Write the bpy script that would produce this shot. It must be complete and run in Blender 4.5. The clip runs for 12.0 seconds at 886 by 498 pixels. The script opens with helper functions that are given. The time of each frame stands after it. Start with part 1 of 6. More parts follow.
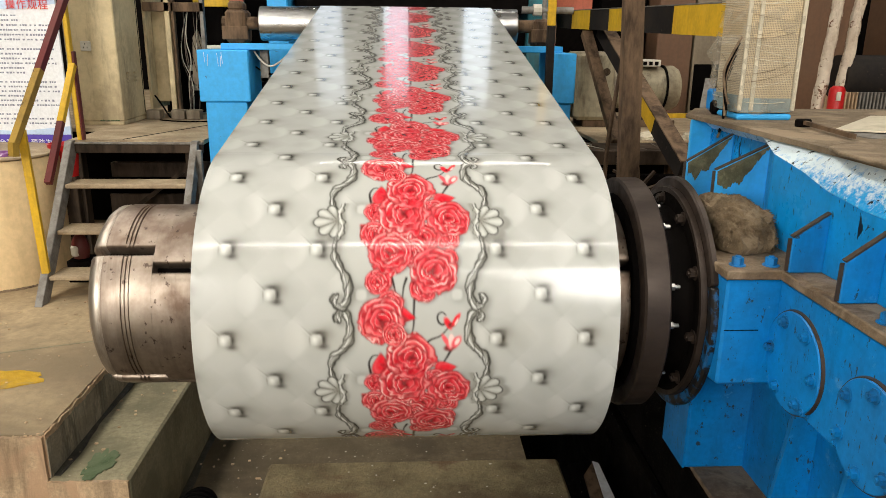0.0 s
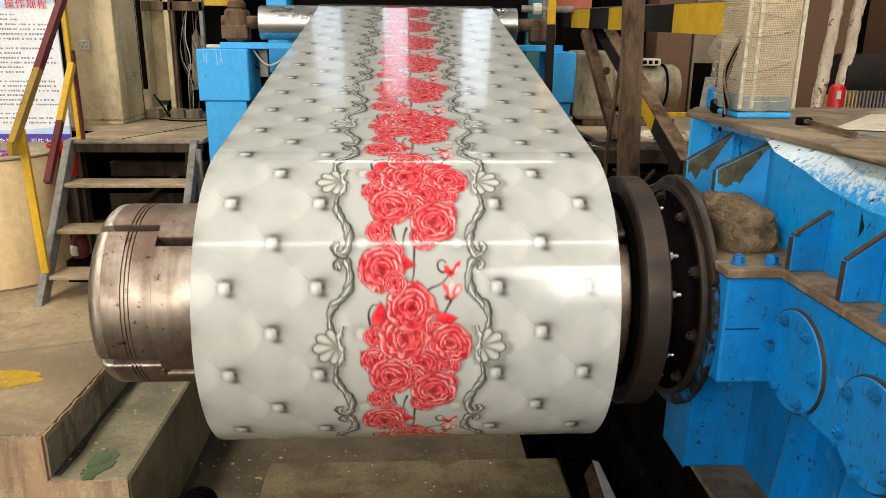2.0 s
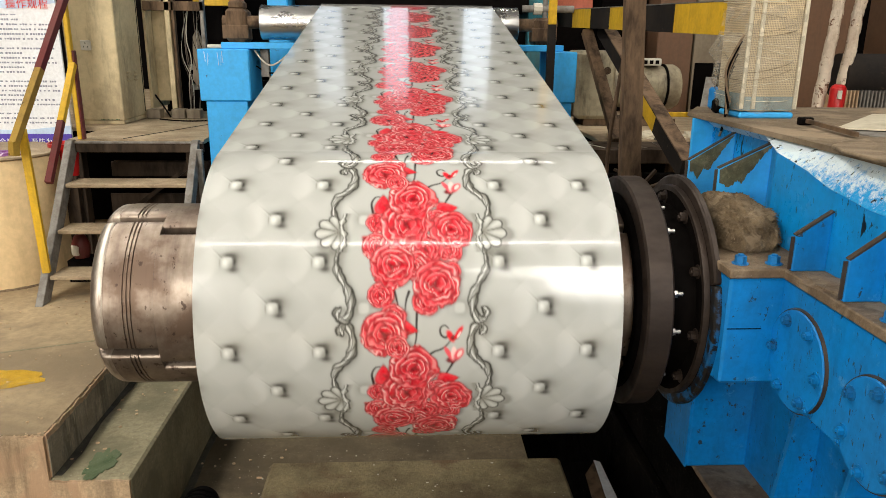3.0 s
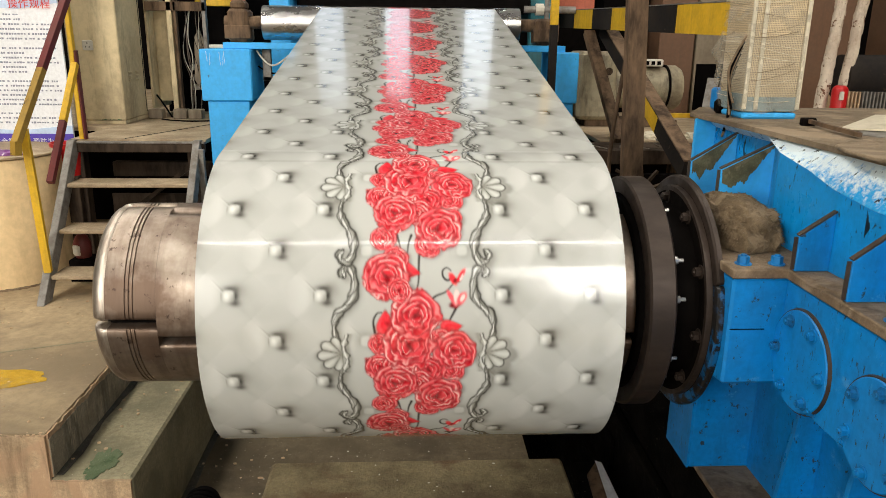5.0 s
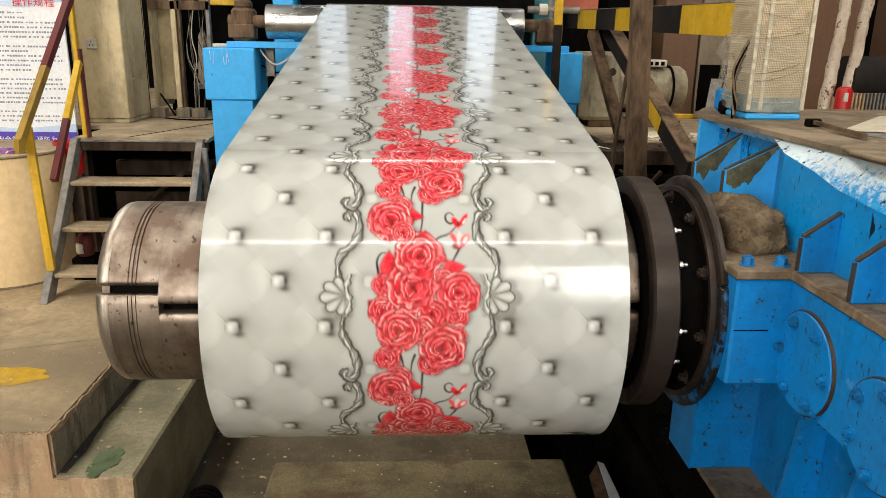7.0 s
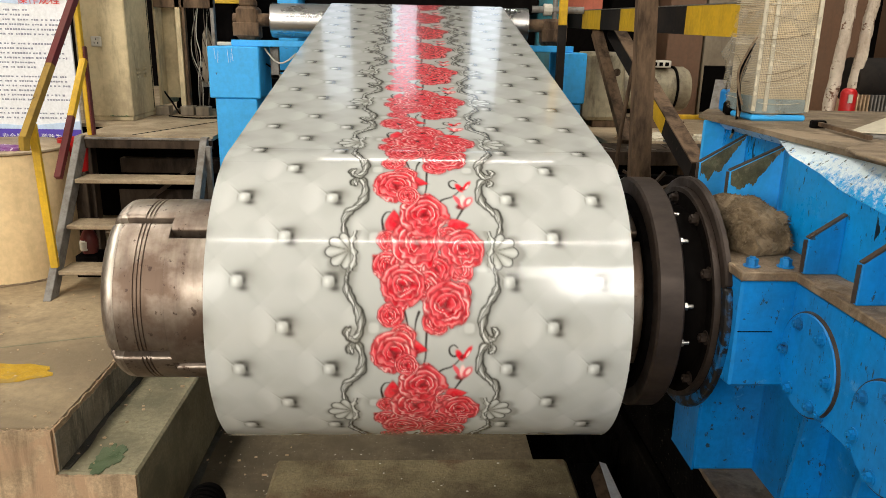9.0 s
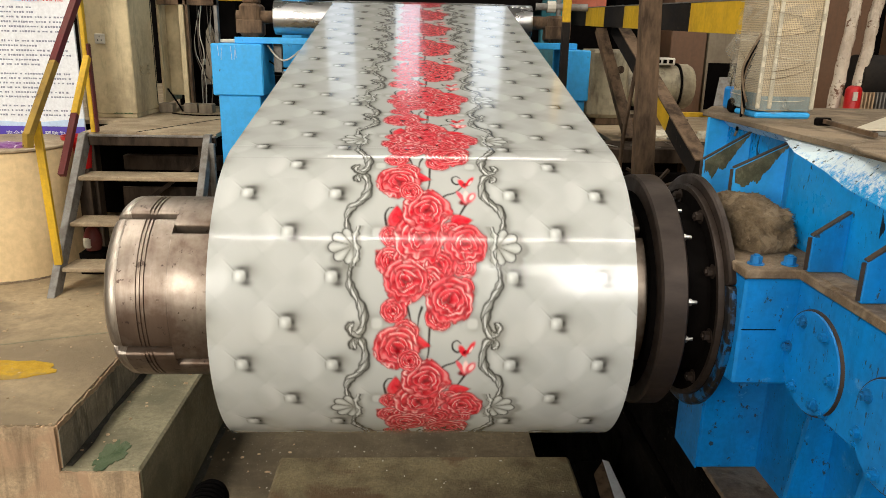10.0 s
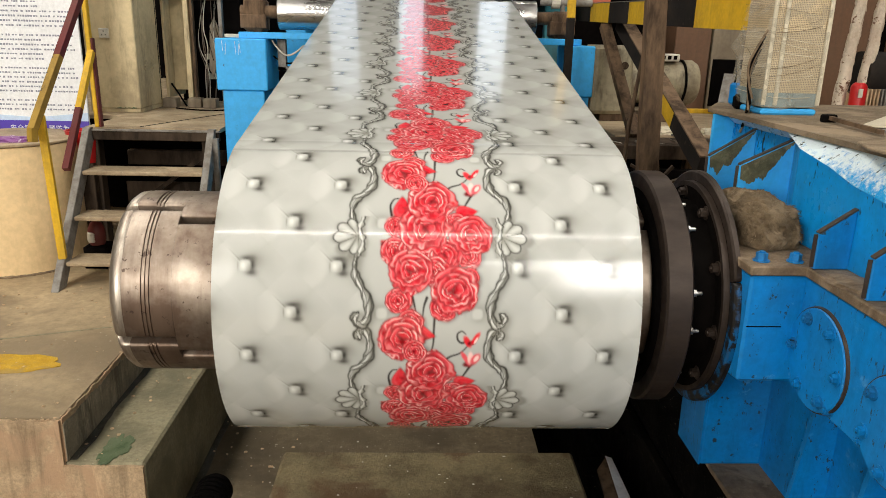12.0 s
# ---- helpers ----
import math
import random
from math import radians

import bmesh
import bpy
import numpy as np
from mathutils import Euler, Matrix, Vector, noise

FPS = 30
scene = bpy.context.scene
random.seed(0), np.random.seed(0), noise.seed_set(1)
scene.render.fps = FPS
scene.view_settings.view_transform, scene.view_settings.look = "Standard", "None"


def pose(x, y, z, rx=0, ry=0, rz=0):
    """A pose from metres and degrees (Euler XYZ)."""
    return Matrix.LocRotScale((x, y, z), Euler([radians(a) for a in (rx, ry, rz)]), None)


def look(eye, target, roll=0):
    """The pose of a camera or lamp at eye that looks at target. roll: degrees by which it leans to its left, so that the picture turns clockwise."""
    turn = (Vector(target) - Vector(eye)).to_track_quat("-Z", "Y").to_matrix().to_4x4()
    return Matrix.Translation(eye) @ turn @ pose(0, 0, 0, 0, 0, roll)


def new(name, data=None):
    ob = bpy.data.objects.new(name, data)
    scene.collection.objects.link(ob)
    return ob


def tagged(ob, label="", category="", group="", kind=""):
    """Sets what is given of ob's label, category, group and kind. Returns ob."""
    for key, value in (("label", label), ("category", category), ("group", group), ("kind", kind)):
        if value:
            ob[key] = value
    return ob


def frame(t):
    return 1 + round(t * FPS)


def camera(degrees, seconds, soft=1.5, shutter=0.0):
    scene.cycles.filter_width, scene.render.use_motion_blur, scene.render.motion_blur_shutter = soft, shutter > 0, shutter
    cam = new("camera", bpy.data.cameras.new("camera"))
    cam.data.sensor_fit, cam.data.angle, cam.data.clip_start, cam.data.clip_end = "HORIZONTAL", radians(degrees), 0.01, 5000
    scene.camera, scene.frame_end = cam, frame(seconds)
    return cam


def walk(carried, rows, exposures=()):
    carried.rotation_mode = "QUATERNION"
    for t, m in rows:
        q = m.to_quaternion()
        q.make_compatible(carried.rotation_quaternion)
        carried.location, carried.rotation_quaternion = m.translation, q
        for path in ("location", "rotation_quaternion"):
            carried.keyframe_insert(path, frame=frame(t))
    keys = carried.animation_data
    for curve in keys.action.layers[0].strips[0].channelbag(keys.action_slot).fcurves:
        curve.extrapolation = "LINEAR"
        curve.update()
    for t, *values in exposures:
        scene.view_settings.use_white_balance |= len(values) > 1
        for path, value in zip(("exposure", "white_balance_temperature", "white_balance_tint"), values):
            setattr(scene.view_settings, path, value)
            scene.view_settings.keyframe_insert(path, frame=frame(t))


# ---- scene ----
cam = camera(62.2, 12.0, soft=0.65, shutter=0.08)
walk(cam, [
    (0, pose(-0.0062, -2.4441, 1.6984, 74.151, -0.601, -2.809)),
    (0.5, pose(-0.0060, -2.4430, 1.6970, 74.158, -0.595, -2.823)),
    (1, pose(-0.0055, -2.4422, 1.6967, 74.144, -0.582, -2.828)),
    (1.5, pose(-0.0057, -2.4415, 1.6962, 74.125, -0.562, -2.824)),
    (2, pose(-0.0082, -2.4399, 1.6957, 74.100, -0.552, -2.857)),
    (2.5, pose(-0.0117, -2.4402, 1.6955, 74.097, -0.557, -2.878)),
    (3, pose(-0.0139, -2.4406, 1.6958, 74.095, -0.544, -2.844)),
    (5, pose(-0.0192, -2.4393, 1.6914, 74.172, -0.627, -2.763)),
    (5.5, pose(-0.0199, -2.4395, 1.6924, 74.162, -0.654, -2.695)),
    (6, pose(-0.0193, -2.4381, 1.6925, 74.156, -0.688, -2.635)),
    (6.5, pose(-0.0219, -2.4373, 1.6914, 74.160, -0.757, -2.594)),
    (7, pose(-0.0240, -2.4368, 1.6897, 74.166, -0.828, -2.542)),
    (9, pose(-0.0302, -2.4382, 1.6899, 74.121, -1.113, -2.282)),
    (9.5, pose(-0.0292, -2.4367, 1.6889, 74.070, -1.132, -2.138)),
    (10, pose(-0.0296, -2.4353, 1.6879, 73.937, -1.113, -2.024)),
    (10.5, pose(-0.0334, -2.4351, 1.6879, 73.787, -1.113, -1.988)),
    (11, pose(-0.0348, -2.4353, 1.6865, 73.704, -1.147, -1.891)),
    (11.5, pose(-0.0365, -2.4356, 1.6862, 73.655, -1.219, -1.810)),
    (12, pose(-0.0376, -2.4347, 1.6867, 73.613, -1.271, -1.791)),
], exposures=[(0, 0.0), (7, -0.02), (9.5, -0.05), (12, -0.05)])

# ---- light: daylight through assumed roof lights and the windows of the hall ----
world = bpy.data.worlds.new("daylight")
scene.world = world
world.use_nodes = True
_sky = world.node_tree.nodes.new("ShaderNodeTexSky")
_sky.sky_type, _sky.sun_disc = "NISHITA", False
_sky.sun_elevation, _sky.sun_rotation = radians(48), radians(150)
world.node_tree.links.new(_sky.outputs[0], world.node_tree.nodes["Background"].inputs[0])
world.node_tree.nodes["Background"].inputs[1].default_value = 0.06

HALL = dict(x0=-8.0, x1=8.0, y0=-9.0, y1=13.0, z1=7.6)


def window_light(name, m, width, height, watts, color=(1.0, 0.945, 0.86)):
    """Daylight that enters by an opening of that size."""
    lamp = bpy.data.lights.new(name, "AREA")
    lamp.shape, lamp.size, lamp.size_y, lamp.energy, lamp.color = "RECTANGLE", width, height, watts, color
    ob = new(name, lamp)
    ob.matrix_world = m
    return ob


def facing(x, y, z, tx, ty, tz):
    return look((x, y, z), (tx, ty, tz))


# Assumed roof lights, added out of view to brighten the hall from above.
ADDED_ROOF_LIGHTS = ((-4.2, 0.4), (4.2, 0.4))
for _k, (_x, _y) in enumerate(ADDED_ROOF_LIGHTS):
    window_light("added_roof_light", pose(_x, _y, 7.45), 1.5, 12.0, (650, 385)[_k])
# The two small dim windows are added to taper the highlight on the coil.
REAR_WINDOWS = ((-5.2, 3.9, 3.8, 4.2, 54), (1.2, 6.6, 0.5, 0.7, 18), (1.86, 6.25, 0.55, 1.6, 24), (3.25, 4.7, 2.1, 4.8, 44))
for _x, _z, _w, _h, _p in REAR_WINDOWS:
    if _x > 3:
        # weaker lamps stepped below the main one, added to soften the coil highlight's lower edge
        for _lo, _hi, _q in ((3.45, 7.1, 1.05), (2.95, 3.45, 0.5), (2.3, 2.95, 0.22)):
            window_light("window_light", facing(_x, -8.9, (_lo + _hi) / 2, _x, 0, (_lo + _hi) / 2), _w, _hi - _lo, _p * _q * _w * (_hi - _lo))
    else:
        window_light("window_light", facing(_x, -8.9, _z, _x, 0, _z), _w, _h, _p * _w * _h)
FAR_WINDOWS = ((-1.62, 6.0, 0.6, 2.9, 2.2), (-0.2, 6.1, 0.5, 2.2, 4.0), (1.5, 6.0, 0.6, 2.9, 3.8))
for _x, _z, _w, _h, _p in FAR_WINDOWS:
    window_light("window_light", facing(_x, 12.85, _z, _x, 0, _z), _w, _h, _p * _w * _h, (0.86, 0.94, 1.0))
# two fluorescent tubes under the roof
TUBES = ((0.2, -4.55, 6.85, 9.0, 0.09), (0.4, 5.85, 6.85, 3.3, 0.07))

# ---- materials ----


class Shader:
    def __init__(self, name):
        self.mat = bpy.data.materials.new(name)
        self.mat.use_nodes = True
        self.t = self.mat.node_tree
        self.b = self.t.nodes["Principled BSDF"]
        self.co = self.t.nodes.new("ShaderNodeTexCoord").outputs["Object"]

    def node(self, kind, **inputs):
        n = self.t.nodes.new("ShaderNode" + kind)
        for key, value in inputs.items():
            key = key.replace("_", " ")
            if hasattr(value, "is_output"):
                self.t.links.new(value, n.inputs[key])
            else:
                n.inputs[key].default_value = value
        return n

    def noise(self, scale, detail=5.0, rough=0.6, stretch=None, distort=0.0):
        co = self.co
        if stretch:
            co = self.node("Mapping", Vector=co, Scale=stretch).outputs[0]
        return self.node("TexNoise", Vector=co, Scale=scale, Detail=detail, Roughness=rough, Distortion=distort).outputs[0]

    def ramp(self, fac, stops):
        n = self.t.nodes.new("ShaderNodeValToRGB")
        r = n.color_ramp
        while len(r.elements) < len(stops):
            r.elements.new(0.5)
        for e, (p, c) in zip(r.elements, stops):
            e.position = p
            e.color = (*c, 1) if len(c) == 3 else c
        self.t.links.new(fac, n.inputs[0])
        return n.outputs[0]

    def grey(self, fac, lo, hi, a=0.0, b=1.0):
        return self.ramp(fac, ((lo, (a, a, a)), (hi, (b, b, b))))

    def mix(self, fac, a, b, blend="MIX"):
        n = self.t.nodes.new("ShaderNodeMix")
        n.data_type, n.blend_type = "RGBA", blend
        for k, value in ((0, fac), (6, a), (7, b)):
            if hasattr(value, "is_output"):
                self.t.links.new(value, n.inputs[k])
            else:
                n.inputs[k].default_value = (*value, 1) if k else value
        return n.outputs[2]

    def set(self, key, value):
        if hasattr(value, "is_output"):
            self.t.links.new(value, self.b.inputs[key])
        elif isinstance(value, tuple):
            self.b.inputs[key].default_value = (*value, 1) if len(value) == 3 else value
        else:
            self.b.inputs[key].default_value = value

    def bump(self, height, strength=0.3, distance=0.002):
        self.set("Normal", self.node("Bump", Height=height, Strength=strength, Distance=distance).outputs[0])


def rgb(r, g, b):
    """A linear colour from display values 0 to 255."""
    return tuple(((c / 255 + 0.055) / 1.055) ** 2.4 if c > 10 else c / 255 / 12.92 for c in (r, g, b))


def painted(name, color, nicks=0.0, chip=(0.05, 0.035, 0.025), wear=0.62, rough=0.4, grime=(0.10, 0.07, 0.045), dirt=0.35, scale=9.0, metal=0.0, scuff=None, spec=0.4):
    """Old paint: fine mottling, grime and chips of bare dark metal."""
    s = Shader(name)
    big, fine = s.noise(scale * 0.35, 6, 0.65), s.noise(scale * 5, 4)
    col = s.mix(s.grey(fine, 0.38, 0.64, 0.0, 0.4), color, tuple(c * 0.7 for c in color))
    col = s.mix(s.grey(big, 0.46, 0.64, 0.0, dirt), col, grime)
    col = s.mix(s.grey(s.noise(scale * 0.9, 7, 0.7, (1.6, 1.6, 0.35)), 0.50, 0.66, 0.0, dirt * 0.9), col, tuple(c * 0.6 for c in grime))
    chips = s.grey(s.noise(scale * 1.6, 8, 0.72), wear, wear + 0.03)
    col = s.mix(chips, col, chip)
    if scuff:
        col = s.mix(s.grey(s.noise(scale * (1.2 if scale < 12 else 2.6), 9, 0.75), 0.60 if scale < 12 else 0.42, 0.68 if scale < 12 else 0.56, 0.0, 0.32 if scale < 12 else 0.92), col, scuff)
        col = s.mix(s.grey(s.noise(scale * 3, 7, 0.7, (1, 2.6, 0.7)), 0.615, 0.63, 0.0, 0.9), col, chip)
    if nicks:
        a = s.grey(s.noise(21, 5, 0.6, (1, 1.3, 0.42), 1.2), nicks + 0.04, nicks + 0.055)
        b = s.grey(s.noise(2.2, 3), 0.42, 0.50)
        col = s.mix(s.mix(1.0, a, b, "MULTIPLY"), col, (0.006, 0.012, 0.02))
    s.set("Base Color", col)
    s.set("Roughness", s.grey(big, 0.3, 0.8, rough, min(rough + 0.35, 1)))
    s.set("Metallic", metal)
    s.set("Specular IOR Level", spec)
    s.bump(s.mix(0.5, chips, fine), 0.25, 0.0015)
    return s.mat


def bare(name, color, rough=0.35, metal=0.9, streak=None, dark=(0.06, 0.045, 0.035), amount=0.5, scale=14.0, spec=0.5):
    """Bare or rusty metal with streaks."""
    s = Shader(name)
    a, b = s.noise(scale, 6, 0.65, streak), s.noise(scale * 6, 4, 0.6, streak)
    col = s.mix(s.grey(a, 0.43, 0.62, 0.0, amount), color, dark)
    col = s.mix(s.grey(b, 0.35, 0.75, 0.0, 0.3), col, tuple(c * 0.55 for c in color))
    s.set("Base Color", col)
    s.set("Metallic", metal)
    s.set("Roughness", s.grey(a, 0.3, 0.75, rough, min(1.0, rough + 0.3)))
    s.bump(b, 0.2, 0.001)
    s.set("Specular IOR Level", spec)
    return s.mat


def concrete(name, color, dark, stain, scale=2.0, spec=0.3, runs=0.0, rough=0.006):
    s = Shader(name)
    a, b, c = s.noise(scale, 8, 0.68), s.noise(scale * 14, 6, 0.7), s.noise(scale * 0.6, 5, 0.6, None, 0.6)
    col = s.mix(s.grey(a, 0.42, 0.62), color, dark)
    col = s.mix(s.grey(b, 0.40, 0.66, 0.0, 0.65), col, tuple(v * 0.5 for v in color))
    col = s.mix(s.grey(c, 0.52, 0.60, 0.0, 0.8), col, stain)
    col = s.mix(s.grey(s.noise(scale * 30, 3), 0.685, 0.71, 0.0, 0.6), col, (0.5, 0.44, 0.33))
    if runs:
        col = s.mix(s.grey(s.noise(9, 6, 0.7, (1, 1, 0.14), 0.4), 0.50, 0.62, 0.0, runs), col, tuple(v * 0.35 for v in dark))
        col = s.mix(s.grey(s.noise(14, 6, 0.7, (1, 1, 0.2)), 0.56, 0.64, 0.0, runs * 0.7), col, tuple(min(1, v * 1.5) for v in color))
    s.set("Base Color", col)
    s.set("Roughness", s.grey(a, 0.3, 0.7, 0.55, 0.9))
    s.bump(b, 0.7, rough)
    s.set("Specular IOR Level", spec)
    return s.mat


BLUE = painted("blue_machine_paint", (0.003, 0.228, 0.63), wear=0.655, rough=0.24, dirt=0.22, grime=(0.02, 0.05, 0.08), chip=(0.03, 0.035, 0.03), scuff=(0.22, 0.52, 0.78))
BLUE_NICKED = painted("nicked_blue_paint", (0.004, 0.28, 0.70), nicks=0.575, wear=0.66, rough=0.22, dirt=0.18, grime=(0.02, 0.05, 0.08), chip=(0.02, 0.03, 0.04), scuff=(0.22, 0.52, 0.78))
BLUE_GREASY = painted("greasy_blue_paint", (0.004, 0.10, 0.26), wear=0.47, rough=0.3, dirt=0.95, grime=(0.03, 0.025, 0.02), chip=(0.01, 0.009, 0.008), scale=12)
# Chipped blue, darkened overall: the bolts' shadow sides are put into the colour.
BLUE_BOLT = painted("darkened_blue_bolt_paint", (0.004, 0.19, 0.50), wear=0.60, rough=0.25, dirt=0.55, grime=(0.015, 0.02, 0.03), chip=(0.01, 0.009, 0.008), scale=16)
# Lightened copy of the blue: brightness of lit faces is put into the colour.
BLUE_LIGHTENED = painted("lightened_blue_paint", (0.035, 0.41, 0.87), wear=0.66, rough=0.38, dirt=0.12, grime=(0.1, 0.12, 0.12), scale=6)
BLOCK = concrete("stained_ochre_concrete", (0.245, 0.195, 0.10), (0.11, 0.08, 0.043), (0.12, 0.068, 0.032), 4.5, rough=0.012)
# Darker copy of the step's concrete, with the shade under the coil painted in.
PITFLOOR = concrete("shaded_pit_concrete", (0.155, 0.118, 0.068), (0.09, 0.070, 0.040), (0.065, 0.048, 0.027), 2.2)
GREASE = concrete("dried_grease_and_dirt", (0.25, 0.175, 0.105), (0.11, 0.075, 0.045), (0.30, 0.225, 0.145), 9.0)
DUSTY = concrete("dusty_steel_top", (0.43, 0.33, 0.205), (0.28, 0.205, 0.13), (0.48, 0.37, 0.24), 4.0)
TOPDIRT = concrete("oily_dusty_plate", (0.25, 0.185, 0.115), (0.13, 0.095, 0.06), (0.32, 0.24, 0.155), 5.0)
FLOOR = concrete("worn_concrete_floor", (0.46, 0.345, 0.20), (0.30, 0.225, 0.135), (0.20, 0.15, 0.09), 1.3)
LEDGE = concrete("rough_concrete", (0.60, 0.43, 0.26), (0.42, 0.29, 0.17), (0.50, 0.32, 0.19), 5.0, runs=0.45, rough=0.012)
RISER = concrete("streaked_grey_concrete", (0.36, 0.31, 0.22), (0.22, 0.185, 0.13), (0.12, 0.10, 0.07), 4.0, runs=0.7, rough=0.01)
FUZZ = concrete("fuzzy_caked_grease", (0.27, 0.195, 0.115), (0.13, 0.092, 0.054), (0.34, 0.255, 0.16), 22.0, 0.15, rough=0.02)
GUTTERBAND = concrete("dark_gutter_band", (0.055, 0.05, 0.033), (0.035, 0.03, 0.02), (0.03, 0.026, 0.017), 6.0, 0.5)
OLIVE = concrete("oily_green_concrete", (0.29, 0.255, 0.155), (0.21, 0.185, 0.115), (0.15, 0.132, 0.08), 3.0)
GREENPAINT = concrete("worn_green_floor_paint", (0.082, 0.125, 0.055), (0.062, 0.10, 0.045), (0.11, 0.135, 0.07), 7.0)
YELLOWPAINT = concrete("worn_yellow_floor_paint", (0.62, 0.37, 0.02), (0.5, 0.29, 0.02), (0.35, 0.23, 0.07), 14.0)
# Near-black, almost no sheen: the shadow below coil and disc is in the colour.
PITMAT = concrete("shade_black_pit", (0.006, 0.005, 0.0045), (0.003, 0.003, 0.0025), (0.008, 0.0065, 0.005), 4.0, 0.01)


def mandrel_steel():
    """Burnished steel with brown staining, pits and marks round the barrel."""
    s = Shader("worn_mandrel_steel")
    big, pits, rings = s.noise(3.2, 6, 0.62), s.noise(34, 5, 0.65), s.noise(5, 5, 0.6, (4, 0.5, 0.5))
    col = s.mix(s.grey(big, 0.38, 0.60, 0.0, 0.9), (0.39, 0.335, 0.275), (0.115, 0.070, 0.045))
    col = s.mix(s.grey(rings, 0.47, 0.66, 0.0, 0.4), col, (0.075, 0.046, 0.032))
    col = s.mix(s.grey(pits, 0.62, 0.66, 0.0, 0.8), col, (0.05, 0.03, 0.022))
    s.set("Base Color", col)
    s.set("Metallic", s.grey(big, 0.45, 0.65, 0.95, 0.72))
    s.set("Roughness", s.grey(big, 0.35, 0.65, 0.38, 0.55))
    s.bump(s.mix(0.5, rings, pits), 0.3, 0.002)
    return s.mat


STEEL = mandrel_steel()
LIPSTEEL = bare("bright_worn_rim_steel", (0.52, 0.465, 0.39), 0.34, 0.95, (3, 0.6, 0.6), (0.16, 0.10, 0.07), 0.75, 9.0)
# Near-black without sheen: deep shade in hub, gaps and bays is put into it.
DARKSTEEL = bare("near_black_steel", (0.005, 0.004, 0.0035), 0.5, 0.0, None, (0.0025, 0.002, 0.0018), 0.7, 14.0, 0.02)
# Darker copy of the brown steel for deck edges and parts below.
DARKRUST = bare("dark_brown_steel", (0.060, 0.040, 0.025), 0.6, 0.1, (1, 1, 0.3), (0.014, 0.009, 0.006), 0.85, 9.0, 0.2)
RUSTY = bare("brown_worn_steel", (0.17, 0.108, 0.062), 0.6, 0.15, (1, 1, 0.3), (0.022, 0.013, 0.008), 0.85, 9.0, 0.25)
GREYSTEEL = bare("grey_painted_channel", (0.23, 0.215, 0.19), 0.5, 0.3, None, (0.10, 0.075, 0.05), 0.6)
DARKGREASE = concrete("dark_green_grease", (0.13, 0.125, 0.065), (0.07, 0.064, 0.034), (0.20, 0.165, 0.095), 18.0)
DISC = bare("dark_burnished_disc_steel", (0.050, 0.035, 0.026), 0.36, 0.45, (0.4, 1, 1), (0.022, 0.015, 0.011), 0.7, 10.0, 0.4)
WIRES = bare("grey_brown_cable", (0.12, 0.095, 0.07), 0.6, 0.0)
CHROME = bare("polished_roller_chrome", (0.72, 0.71, 0.69), 0.16, 1.0, (0.3, 1, 1), (0.4, 0.38, 0.35), 0.4, 8.0)
BRIGHT = bare("bright_bolt_steel", (0.72, 0.7, 0.66), 0.22, 1.0)
OLIVEYELLOW = painted("dull_worn_yellow_paint", (0.34, 0.21, 0.03), wear=0.62, rough=0.5, dirt=0.5, grime=(0.12, 0.07, 0.025))
YELLOW = painted("yellow_safety_paint", (0.72, 0.43, 0.012), wear=0.67, rough=0.45, dirt=0.25)
MAROON = painted("dark_red_paint", (0.12, 0.014, 0.012), wear=0.68, rough=0.4, dirt=0.25)
BLACKPAINT = painted("black_stripe_paint", (0.020, 0.0175, 0.0165), chip=(0.06, 0.045, 0.03), wear=0.62, rough=0.7, dirt=0.45, grime=(0.05, 0.04, 0.03), spec=0.06)
CABINET = painted("dirty_beige_cabinet_paint", (0.62, 0.50, 0.29), wear=0.74, rough=0.5, dirt=0.55, grime=(0.17, 0.13, 0.08), scale=5)
CREAM = painted("cream_painted_concrete", (0.76, 0.56, 0.30), wear=0.76, rough=0.6, dirt=0.22, grime=(0.42, 0.29, 0.15), scale=5)
BROWNCAB = painted("brown_cabinet_paint", (0.15, 0.078, 0.042), wear=0.74, rough=0.5, dirt=0.4, scale=5)
GREYCAB = painted("grey_brown_cabinet_paint", (0.23, 0.185, 0.125), wear=0.72, rough=0.5, dirt=0.55, grime=(0.10, 0.07, 0.045), scale=5)


def peeling():
    """Blue paint flaking to a pale undercoat; the chamfer's window sheen is painted in towards its top."""
    s = Shader("peeling_sheen_blue_paint")
    flakes, fine = s.noise(38, 9, 0.78), s.noise(120, 4)
    height = s.node("MapRange", Value=s.node("SeparateXYZ", Vector=s.co).outputs[2])
    for key, value in (("From Min", 1.285), ("From Max", 1.385), ("To Min", -0.06), ("To Max", 0.24)):
        height.inputs[key].default_value = value
    sum_ = s.t.nodes.new("ShaderNodeMath")
    s.t.links.new(flakes, sum_.inputs[0])
    s.t.links.new(height.outputs[0], sum_.inputs[1])
    # Pale flakes and the painted sheen share one mask, stronger with height.
    pale_ = s.grey(sum_.outputs[0], 0.48, 0.64)
    col = s.mix(s.grey(fine, 0.4, 0.65), (0.006, 0.30, 0.72), (0.05, 0.38, 0.74))
    col = s.mix(pale_, col, (0.70, 0.82, 0.86))
    col = s.mix(s.grey(s.noise(26, 7, 0.7), 0.60, 0.63), col, (0.02, 0.025, 0.03))
    s.set("Base Color", col)
    s.set("Roughness", 0.26)
    s.bump(s.mix(0.5, pale_, fine), 0.5, 0.003)
    return s.mat


PEELING_SHEEN = peeling()
IVORY = painted("ivory_motor_paint", (0.36, 0.31, 0.20), wear=0.66, rough=0.45, dirt=0.75, scale=7)
TEAL = painted("teal_machine_paint", (0.03, 0.22, 0.27), wear=0.72, rough=0.45, dirt=0.4)
